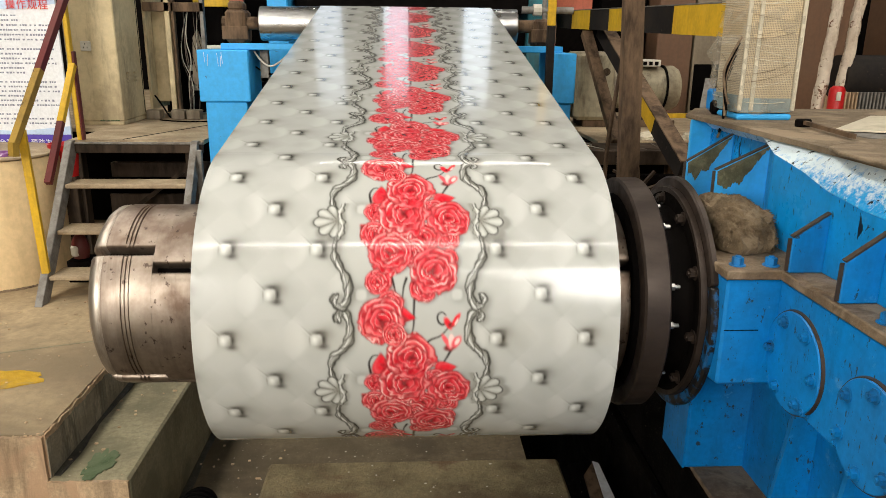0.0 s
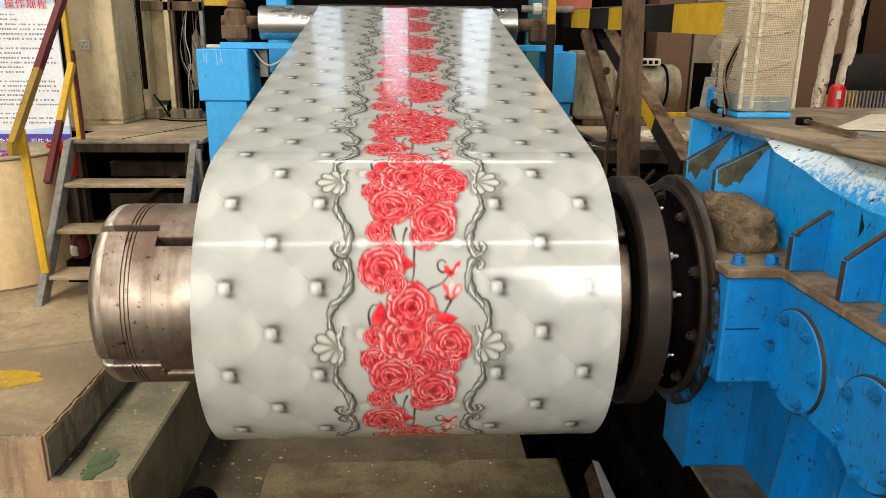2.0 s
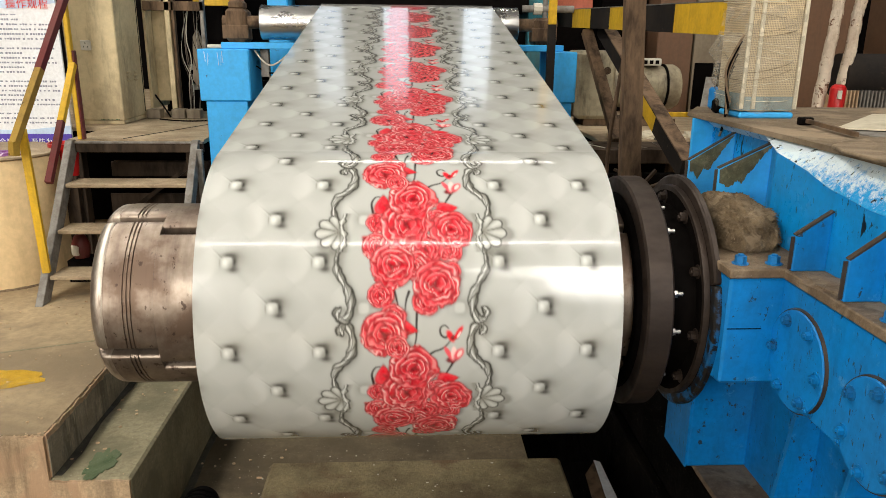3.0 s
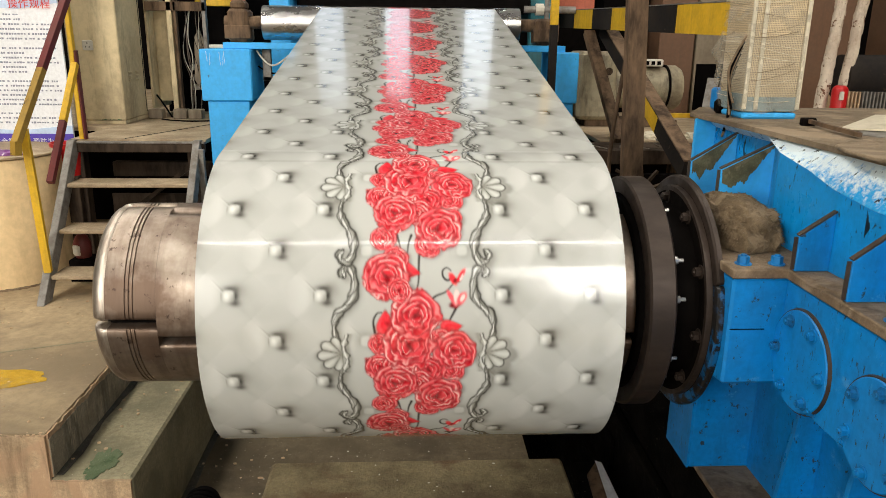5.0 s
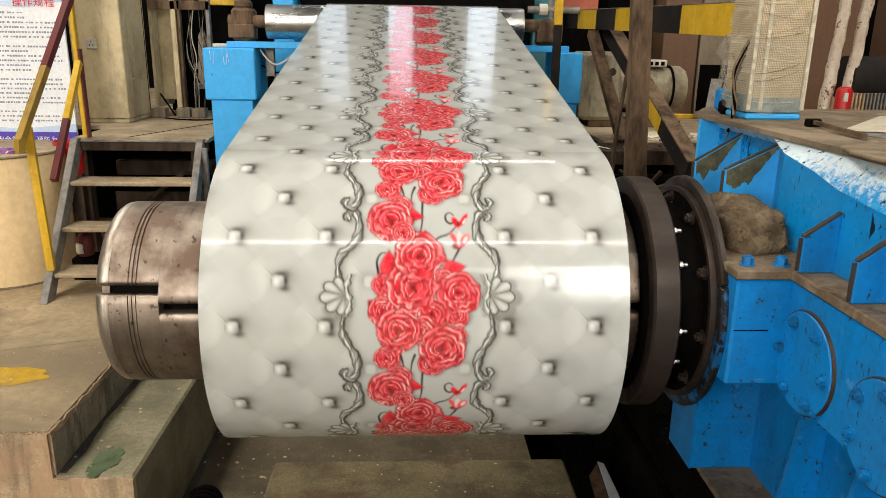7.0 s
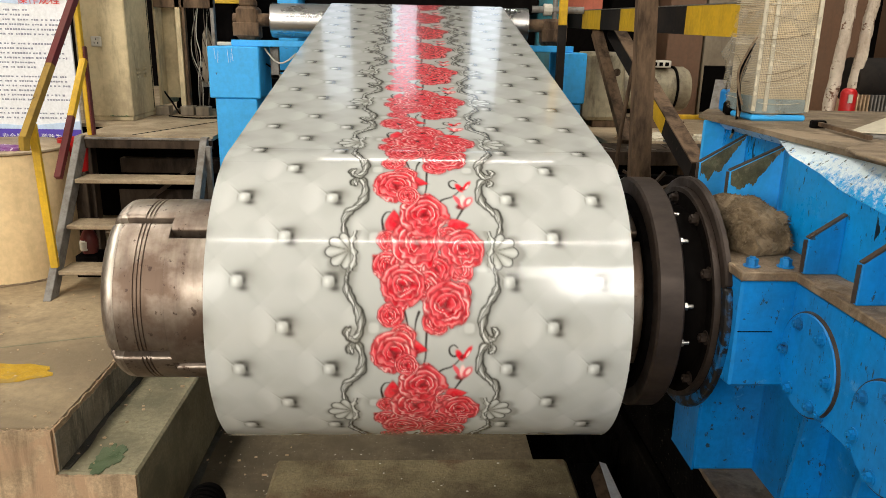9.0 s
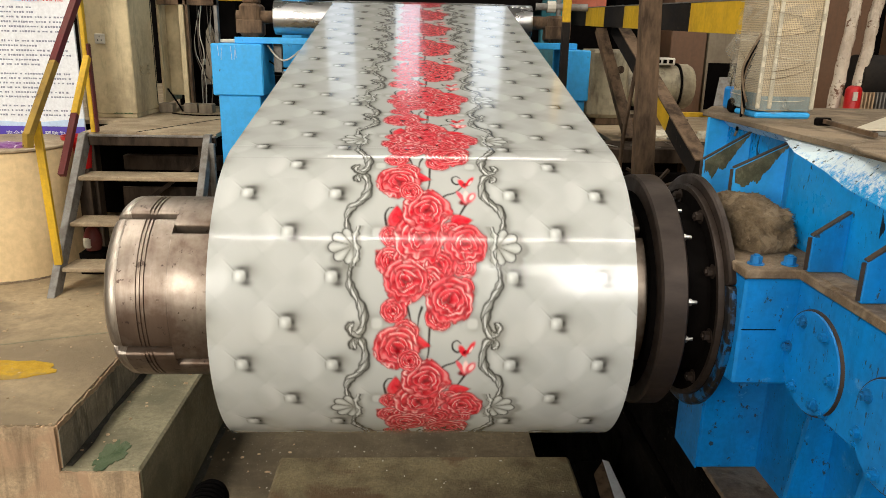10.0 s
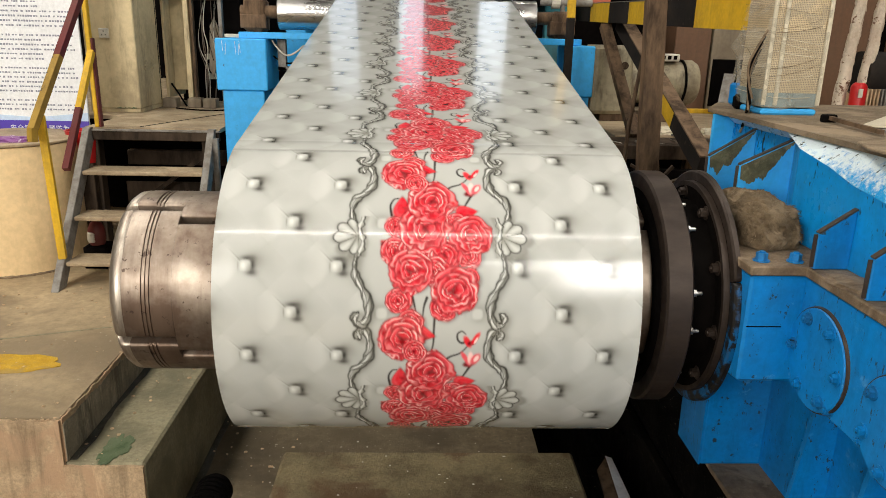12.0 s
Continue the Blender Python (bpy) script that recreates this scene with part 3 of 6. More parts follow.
def flowers(img, x, s):
    band = np.abs(x - 0.012) < 0.19
    bx, bs = x[band], np.mod(s[band] - SHELL_AT + REPEAT / 2, REPEAT) - REPEAT / 2
    sub = img[band]
    wob, fine = ripple(bx, bs, 28, 9.0), ripple(bx, bs, 62, 5.0)
    laps = (-REPEAT, 0, REPEAT)
    heart, shade = np.zeros(len(bx)), np.zeros(len(bx))
    for cx, cs, cr in ROSES:
        for lap in laps:
            d = np.hypot(bx - cx, bs - cs - lap)
            heart = np.maximum(heart, soft(d + wob * 0.018, cr * 1.16, 0.0016))
            shade = np.maximum(shade, np.exp(-(np.clip(np.hypot(bx - cx - 0.008, bs - cs - lap - 0.006) - cr, 0, 9) / 0.009) ** 2))
    lay(sub, shade * 0.45, PAINT["stem"] * 3)
    for lap in laps:
        for line in STEMS:
            d, _, way = stroke(bx, bs - lap, line)
            lay(sub, soft(d, 0.0016 + 0.0022 * (1 - way), 0.0007), PAINT["stem"])
    lay(sub, heart, PAINT["deep"])
    lay(sub, heart * np.clip(fine * 2.6 + 0.4, 0, 0.95), PAINT["red"])
    lay(sub, heart * np.clip(np.sin(bx * 260 + wob * 9 + bs * 90) * fine * 3.0, 0, 0.75), PAINT["pink"])
    for cx, cs, cr, tilt in HEARTS:
        c, d_ = math.cos(radians(tilt)), math.sin(radians(tilt))
        for lap in laps:
            lx, ls = bx - cx, bs - cs - lap
            a, b = (lx * c - ls * d_) / cr, (lx * d_ + ls * c) / cr
            e = np.hypot(a, b / (0.66 - 0.38 * np.clip(a, -1, 1))) + 0.06 * wob
            body = soft(e, 1.0, 0.045)
            lay(sub, soft(e, 1.14, 0.06) * 0.5, PAINT["deep"] * 0.5)
            lay(sub, body, PAINT["leaf"])
            lay(sub, body * np.clip(b * 1.2 + fine, 0, 0.7), PAINT["deep"])
            lay(sub, body * np.exp(-(((e - 0.72) / 0.16) ** 2)) * np.clip(-b * 1.5, 0, 0.55), PAINT["coral"])
    for i, (cx, cs, cr) in enumerate(ROSES):
        for lap in laps:
            near = np.hypot(bx - cx, bs - cs - lap) < cr * 1.3
            if near.any():
                part_img = sub[near]
                rose(part_img, (bx[near] - cx) / cr + wob[near] * 0.16, (bs[near] - cs - lap) / cr + fine[near] * 0.10, i * 1.3, wob[near], fine[near])
                sub[near] = part_img
    # an opening bud and a small butterfly on their tendrils
    for lap in laps:
        for cx, cs, w, h, lean, ink in ((0.118, -0.140, 0.017, 0.012, 0.3, "deep"), (0.108, -0.158, 0.008, 0.022, -0.5, "coral"), (0.122, -0.160, 0.008, 0.020, 0.0, "pink"), (0.136, -0.156, 0.013, 0.018, 0.4, "coral"),
                                        (0.139, -0.158, 0.006, 0.010, 0.4, "pink"), (0.112, -0.212, 0.010, 0.018, -0.4, "leaf"), (0.124, -0.208, 0.011, 0.008, 0.2, "deep"), (0.135, -0.222, 0.008, 0.019, 0.5, "leaf"), (0.136, -0.216, 0.003, 0.010, 0.5, "pink")):
            lx, ls = bx - cx, bs - cs - lap
            lay(sub, soft(np.hypot((lx + lean * ls) / w, ls / h) + 0.12 * fine, 1.0, 0.10), PAINT[ink])
    img[band] = sub


def inks(xs, ss):
    """Linear colours of the print at the grid xs by ss of one repeat."""
    x, s = (g.ravel() for g in np.meshgrid(xs, ss, indexing="ij"))
    s = np.mod(s, REPEAT)
    img = np.tile(PAINT["base"], (len(x), 1))
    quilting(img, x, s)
    # plain panel behind the flowers, with half-hidden buttons at its sides
    lay(img, soft(np.abs(x - MIDDLE), 0.168, 0.008) * 0.86, PAINT["base"] * 0.98)
    ps = REPEAT / 2
    lx, ls = np.abs(x - MIDDLE) - 0.136, np.mod(s - 0.192 + ps / 2, ps) - ps / 2
    lay(img, np.exp(-(((lx - 0.006) / 0.030) ** 2 + ((ls + 0.004) / 0.024) ** 2)) * 0.40, PAINT["mid"])
    lay(img, soft((np.abs(lx) ** 3 + np.abs(ls) ** 3) ** (1 / 3), 0.0150, 0.0012), PAINT["base"] * 1.1)
    scrollwork(img, x, s)
    flowers(img, x, s)
    return np.clip(img, 0.0, 1.0).reshape(len(xs), len(ss), 3)


def across(fine, coarse):
    """Places across the strip, closer together where the flowers and scrolls are."""
    left = np.linspace(-W / 2, -0.3, max(2, int((W / 2 - 0.3) / coarse)), endpoint=False)
    mid = np.linspace(-0.3, 0.32, int(0.62 / fine), endpoint=False)
    right = np.linspace(0.32, W / 2, max(2, int((W / 2 - 0.32) / coarse)))
    return np.concatenate([left, mid, right])


def printed_sheet(name, co, colors, nx, ns, extra_co=(), extra_faces=(), smooth=True):
    """A mesh on an nx by ns grid of places with the print on its vertices."""
    i = np.arange(nx * ns).reshape(nx, ns)
    quads = np.stack([i[:-1, :-1], i[1:, :-1], i[1:, 1:], i[:-1, 1:]], -1).reshape(-1, 4)
    me = bpy.data.meshes.new(name)
    me.from_pydata(np.vstack([co, np.reshape(extra_co, (-1, 3))]), [], quads.tolist() + [tuple(f) for f in extra_faces])
    a = me.attributes.new("ink", "FLOAT_COLOR", "POINT")
    full = np.full((len(me.vertices), 4), 0.55)
    full[:, 3] = 1
    full[:len(colors), :3] = colors
    a.data.foreach_set("color", full.ravel())
    me.materials.append(PRINTED)
    me.update()
    if smooth:
        me.shade_smooth()
    return me


def build_coil():
    coil = thing("steel_coil", "coil of glossy white steel sheet printed with red roses", "steel coil", (0, 0, AXIS))
    xs = across(0.0025, 0.0040)
    n = 168
    one = np.arange(n) * REPEAT / n
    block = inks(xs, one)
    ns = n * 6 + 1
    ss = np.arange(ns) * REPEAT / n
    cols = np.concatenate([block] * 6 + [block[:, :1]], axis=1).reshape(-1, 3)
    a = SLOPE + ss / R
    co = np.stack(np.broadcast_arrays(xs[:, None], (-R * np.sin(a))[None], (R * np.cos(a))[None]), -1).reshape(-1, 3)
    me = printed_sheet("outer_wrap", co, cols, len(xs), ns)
    wrap = new("outer_wrap", me)
    wrap.parent = coil
    bm = bmesh.new()
    e = W / 2 - 0.0004
    turned(bm, ((-e, 0.312), (-e, R - 0.0012), (e, R - 0.0012), (e, 0.312)), "x", (0, 0, AXIS), 96, closed=True)
    part("inner_wraps", bm, bare("stacked_sheet_edges", (0.42, 0.41, 0.38), 0.35, 0.8, None, (0.25, 0.22, 0.18), 0.5, 60), coil, "grey edges of the wound sheet", True)
    return coil


PIECE = REPEAT / 5


def build_strip():
    strip = thing("steel_strip", "running glossy white steel strip printed with red roses", "steel strip", (0, 0, 0))
    xs = across(0.0047, 0.0072)
    ns = 16
    meshes = []
    for k in range(5):
        ss = np.linspace(0, PIECE, ns)
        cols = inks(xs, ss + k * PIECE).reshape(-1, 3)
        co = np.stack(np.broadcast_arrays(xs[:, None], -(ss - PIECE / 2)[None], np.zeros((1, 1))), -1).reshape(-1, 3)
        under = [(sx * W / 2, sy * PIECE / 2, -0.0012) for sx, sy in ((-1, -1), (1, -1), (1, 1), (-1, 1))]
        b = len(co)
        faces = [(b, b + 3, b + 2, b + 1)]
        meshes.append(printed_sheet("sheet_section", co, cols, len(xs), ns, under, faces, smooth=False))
    made = []
    first = int(-(travel(12.0) + RUN + 0.35) / PIECE) - 1
    for j in range(first, 1):
        ob = new("sheet_section", meshes[j % 5])
        ob.parent = strip
        made.append((ob, (j + 0.5) * PIECE))
    return strip, made


DROP = 2.55            # the strip comes up behind the roller from a looping pit
SPOOL = 0.78


def run_pose(s):
    """Where a piece of the strip is when it has s metres to go beyond the coil's tangent (s < 0: before it)."""
    if s >= 0:                                   # wound in under the outer wrap
        k = min(1.0, s / 0.12)
        rho = R - 0.0013 - 0.007 * k * k * (3 - 2 * k) - min(0.14, 0.004 * s)
        a = SLOPE + s / R
        return Matrix.Translation((0, -rho * math.sin(a), AXIS + rho * math.cos(a))) @ pose(0, 0, 0, math.degrees(a))
    if s > -RUN:
        return Matrix.Translation(TANGENT - s * ALONG - 0.0013 * UP) @ pose(0, 0, 0, math.degrees(SLOPE))
    s += RUN
    turn = SLOPE + math.pi / 2
    rho = RR + 0.001
    if s > -turn * rho:
        a = SLOPE + s / rho
        return Matrix.Translation(ROLLER + Vector((0, -rho * math.sin(a), rho * math.cos(a)))) @ pose(0, 0, 0, math.degrees(a))
    s += turn * rho
    if s > -DROP:
        return Matrix.Translation(ROLLER + Vector((0, rho, s))) @ pose(0, 0, 0, -90)
    s += DROP
    rho2 = SPOOL + s * 0.006
    a = -math.pi / 2 - s / SPOOL
    c = ROLLER + Vector((0, rho + SPOOL, -DROP))
    return Matrix.Translation(c + Vector((0, rho2 * math.sin(a), -rho2 * math.cos(a)))) @ pose(0, 0, 0, math.degrees(-math.pi / 2 + s / SPOOL))

# ---- hall ----


def build_hall():
    h = HALL
    bm = bmesh.new()
    for o in (((-60, -60), (60, -60), (60, -2.4), (-60, -2.4)), ((-60, 5.2), (60, 5.2), (60, 60), (-60, 60)),
              ((-60, 0.545), (-1.62, 0.545), (-1.62, 5.2), (-60, 5.2)), ((1.45, -2.4), (60, -2.4), (60, 5.2), (1.45, 5.2))):
        prism(bm, o, "z", -0.2, 0)
    setting("floor", bm, FLOOR, "worn dusty grey-brown concrete factory floor", "floor")
    bm = prism(bmesh.new(), ((-1.62, 0.53), (-1.26, 0.53), (-1.26, 5.2), (-1.62, 5.2)), "z", -0.75, -0.22, 0.012)
    setting("pit_step", bm, OLIVE, "oily greenish concrete step beside the pit", "step")
    def ragged(a, b, n, low, depth, seed):
        """The broken upper edge of a concrete face, from one end to the other."""
        out = []
        for k in range(n + 1):
            u = a + (b - a) * k / n
            out.append((u, low - depth * abs(noise.noise(Vector((u * 9, seed, 0.3))) + 0.6 * noise.noise(Vector((u * 41, seed, 1.7))))))
        return out
    bm = prism(bmesh.new(), [(-8, -0.75), (-8, -0.01)] + ragged(-4.0, -1.618, 150, -0.002, 0.022, 2.0) + [(-1.618, -0.75)], "y", 0.527, 0.544)
    prism(bm, [(-1.6175, -0.75)] + ragged(-1.6175, -1.262, 30, -0.224, 0.010, 5.0) + [(-1.262, -0.75)], "y", 0.512, 0.5295)
    prism(bm, [(0.5445, -0.2185)] + ragged(0.5445, 5.19, 260, -0.002, 0.020, 7.0) + [(5.19, -0.2185)], "x", -1.6199, -1.610)
    setting("pit_riser", prism(bmesh.new(), [(0.5446, -0.2180)] + ragged(0.5446, 5.18, 200, -0.026, 0.03, 8.0) + [(5.18, -0.2180)], "x", -1.6098, -1.606), RISER, "grey concrete riser with dark vertical runs", "step")
    # Ragged dark strips along the feet of the riser and the step.
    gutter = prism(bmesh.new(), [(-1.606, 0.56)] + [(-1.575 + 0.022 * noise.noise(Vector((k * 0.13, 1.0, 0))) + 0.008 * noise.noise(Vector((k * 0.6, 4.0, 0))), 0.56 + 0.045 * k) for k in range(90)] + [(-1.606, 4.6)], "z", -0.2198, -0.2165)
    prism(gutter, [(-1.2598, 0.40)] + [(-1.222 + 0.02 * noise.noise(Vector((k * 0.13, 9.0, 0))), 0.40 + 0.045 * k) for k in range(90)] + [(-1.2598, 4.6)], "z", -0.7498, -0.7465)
    setting("gutter_band", gutter, GUTTERBAND, "dark band along the foot of the riser", "stain")
    setting("ledge_face", bm, LEDGE, "rough brown broken concrete face of the floor edge", "ledge")
    setting("step_riser", B((-1.9, -1.6203, 0.5445, 5.19, -0.75, -0.201), bevel=0), OLIVE, "stained grey concrete riser beside the pit step", "step")
    setting("machine_footing", B((1.16, 1.449, -2.39, 0.46, -0.2, -0.004), bevel=0.004), PITMAT, "concrete footing of the gearbox, coloured black for shade", "footing")
    setting("footing_top", B((1.168, 1.449, -2.39, 0.158, -0.0035, 0.0), bevel=0), GREASE, "dirty brown top of the footing", "footing")
    bm = bar(bmesh.new(), (-2.6, 1.32, 0.001), (-1.75, 1.62, 0.001), 0.012, 0.003)
    bar(bm, (-2.6, 0.82, 0.001), (-2.05, 1.02, 0.001), 0.005, 0.003)
    setting("floor_joint", bm, OLIVE, "dark filled joint in the concrete floor", "floor joint")
    setting("footing_edge", B((1.16, 1.449, 0.461, 5.19, -0.2, -0.03), bevel=0.004), PITMAT, "footing behind the gearbox, coloured black for shade", "footing")
    setting("pit_floor", B((-8, 0.72, -2.4, 5.2, -0.85, -0.75), bevel=0), PITFLOOR, "concrete pit floor under the coil, darkened for its shade", "floor")
    setting("pit_channel", B((0.72, 1.5, -2.4, 5.2, -1.6, -1.5), bevel=0), PITMAT, "channel beside the machine base, coloured black for deep shade", "pit")
    setting("pit_wall", B((1.162, 1.5, -2.39, 5.19, -1.5, -0.201), (0.66, 0.719, -2.39, 5.19, -1.5, -0.851), bevel=0), PITMAT, "wall of the channel, coloured black for deep shade", "pit")
    # Walls and roof close the hall out of view, kept dark against bounced light.
    t = 0.25
    walls = {"wall_north": [(h["x0"], h["x1"], h["y1"], h["y1"] + t)], "wall_south": [(h["x0"], h["x1"], h["y0"] - t, h["y0"])],
             "wall_west": [(h["x0"] - t, h["x0"], h["y0"], h["y1"])], "wall_east": [(h["x1"], h["x1"] + t, h["y0"], h["y1"])]}
    for name, boxes in walls.items():
        holes = {"wall_north": FAR_WINDOWS, "wall_south": REAR_WINDOWS}.get(name, ())
        x0, x1, y0, y1 = boxes[0]
        bm = bmesh.new()
        if not holes:
            bm = B((x0, x1, y0, y1, 0, h["z1"]), bevel=0)
        else:
            bm.free()
            cuts = sorted((x - w / 2, x + w / 2, z - hh / 2, z + hh / 2) for x, z, w, hh, _ in holes)
            out, at = [], x0
            for a, b, lo, hi in cuts:
                hi = min(hi, h["z1"] - 0.1)
                out += [(at, a, y0, y1, 0, h["z1"]), (a, b, y0, y1, 0, lo), (a, b, y0, y1, hi, h["z1"])]
                at = b
            out.append((at, x1, y0, y1, 0, h["z1"]))
            bm = B(*out, bevel=0)
        setting(name, bm, WALL, "dark brown-grey factory wall", "wall")
    out, at = [], h["x0"]
    for x, y in ADDED_ROOF_LIGHTS:
        out += [(at, x - 0.75, h["y0"], h["y1"], h["z1"], h["z1"] + 0.1), (x - 0.75, x + 0.75, h["y0"], y - 4.5, h["z1"], h["z1"] + 0.1), (x - 0.75, x + 0.75, y + 4.5, h["y1"], h["z1"], h["z1"] + 0.1)]
        at = x + 0.75
    out.append((at, h["x1"], h["y0"], h["y1"], h["z1"], h["z1"] + 0.1))
    setting("ceiling", B(*out, bevel=0), ROOF, "grey sheet roof with roof lights, added out of view", "ceiling")


def build_tubes():
    for x, y, z, length, w in TUBES:
        lamp = thing("tube_lamp", "long fluorescent tube lamp hung under the roof", "lamp", (x, y, z), "tube lamps")
        part("housing", B((x - length / 2, x + length / 2, y - 0.08, y + 0.08, z + 0.06, z + 0.12)), PLASTIC, lamp)
        part("tube", rod(bmesh.new(), (x - length / 2, y, z), (x + length / 2, y, z), w / 2, seg=12), TUBE, lamp, "glowing white tube", True)
        for sx in (-0.4, 0.4):
            part("hanger", rod(bmesh.new(), (x + sx * length, y, z + 0.12), (x + sx * length, y, HALL["z1"]), 0.008, seg=6), GREYSTEEL, lamp)


# ---- the coiler ----


def sector(bm, a0, a1, profile, seg=14):
    """A shell piece about the coil's axis between two angles: profile of (x, outer radius, inner radius)."""
    grid = []
    turns = [(a0, 0.010), (a0 + 0.012, 0.003), (a0 + 0.03, 0.0)] + [(a0 + (a1 - a0) * k / seg, 0.0) for k in range(1, seg)] + [(a1 - 0.03, 0.0), (a1 - 0.012, 0.003), (a1, 0.010)]
    for a, cut in turns:
        s, c = -math.sin(a), math.cos(a)
        grid.append([[bm.verts.new((x, (r - cut) * s, AXIS + (r - cut) * c)) for x, r, _ in profile], [bm.verts.new((x, r * s, AXIS + r * c)) for x, _, r in profile]])
    n = len(profile)
    for g, h in zip(grid, grid[1:]):
        for i in range(n - 1):
            bm.faces.new((g[0][i], g[0][i + 1], h[0][i + 1], h[0][i]))
            bm.faces.new((g[1][i], h[1][i], h[1][i + 1], g[1][i + 1]))
        bm.faces.new((g[0][0], h[0][0], h[1][0], g[1][0]))
        bm.faces.new((g[0][-1], g[1][-1], h[1][-1], h[0][-1]))
    for g in (grid[0], grid[-1]):
        for i in range(n - 1):
            bm.faces.new((g[0][i], g[1][i], g[1][i + 1], g[0][i + 1]))
    return bm


def build_mandrel():
    m = thing("coiler_mandrel", "worn bare steel expanding mandrel with stepped slots, turning in the coil", "mandrel", (0, 0, AXIS))
    r = 0.305
    for k in range(4):
        q = radians(90 * k)
        right0 = q + radians(46.8)
        left0 = q + radians(35.6)
        bm = bmesh.new()
        g = radians(2.7)
        groove = []
        for x in (-0.874, -0.862, -0.850):
            groove += [(x - 0.003, r, 0.24), (x - 0.002, r - 0.004, 0.24), (x + 0.002, r - 0.004, 0.24), (x + 0.003, r, 0.24)]
        sector(bm, left0 + g, left0 + radians(90) - g, [(-0.936, r - 0.001, 0.24), (-0.930, r, 0.24)] + groove + [(-0.784, r, 0.24)])
        sector(bm, right0 + g, right0 + radians(90) - g, ((-0.7835, r, 0.24), (0.70, r, 0.24)))
        lip = sector(bmesh.new(), left0 + g, left0 + radians(90) - g, ((-0.984, r - 0.036, 0.24), (-0.980, r - 0.024, 0.24), (-0.971, r - 0.011, 0.24), (-0.960, r - 0.003, 0.24), (-0.946, r - 0.001, 0.24), (-0.9365, r - 0.003, 0.24)))
        part("lip", lip, LIPSTEEL, m, "brighter worn rounded rim", True)
        part("segment", bm, STEEL, m, "", True)
    part("core", turned(bmesh.new(), ((-0.94, 0.06), (-0.94, 0.255), (0.72, 0.255), (0.72, 0.06)), "x", (0, 0, AXIS), 40), DARKSTEEL, m, "near-black inner core", True)
    part("end_plate", turned(bmesh.new(), ((-0.986, 0.10), (-0.980, 0.235), (-0.955, 0.240), (-0.955, 0.10)), "x", (0, 0, AXIS), 40), STEEL, m, "", True)
    disc = part("back_disc", turned(bmesh.new(), ((0.716, 0.30), (0.716, 0.392), (0.722, 0.400), (0.792, 0.400), (0.799, 0.392), (0.799, 0.2)), "x", (0, 0, AXIS), 64), DISC, m, "dark brown burnished steel backing disc", True)
    part("hub", turned(bmesh.new(), ((0.7995, 0.2), (0.7995, 0.335), (0.820, 0.335), (0.820, 0.305), (0.93, 0.305), (0.93, 0.15)), "x", (0, 0, AXIS), 48), DARKSTEEL, m, "greasy hub in near-black, shade included", True)
    part("shoulder", turned(bmesh.new(), ((0.7015, 0.2), (0.7015, 0.335), (0.7155, 0.345), (0.7155, 0.2)), "x", (0, 0, AXIS), 48), DARKSTEEL, m, "", True)
    for k in range(12):
        a = radians(30 * k + (8 if k % 2 else 0))
        y, z = 0.322 * math.sin(a), AXIS + 0.322 * math.cos(a)
        part("stud", rod(rod(bmesh.new(), (0.820, y, z), (0.832, y, z), 0.012, seg=6), (0.832, y, z), (0.850, y, z), 0.006, seg=8), BRIGHT, m, "", True)
    return m


def build_roller():
    c = ROLLER
    r = thing("deflector_roller", "polished chrome deflector roller under the strip", "roller", c)
    part("barrel", turned(bmesh.new(), ((-1.03, RR - 0.02), (-1.03, RR - 0.003), (-1.026, RR), (0.79, RR), (0.794, RR - 0.003), (0.794, RR - 0.02)), "x", c, 48), CHROME, r, "", True)
    part("shaft", turned(bmesh.new(), ((-1.3, 0.045), (-1.03, 0.045), (-1.03, 0.06), (0.795, 0.06), (0.795, 0.045), (1.08, 0.045)), "x", c, 20), RUSTY, r, "brown shaft", True)
    return r


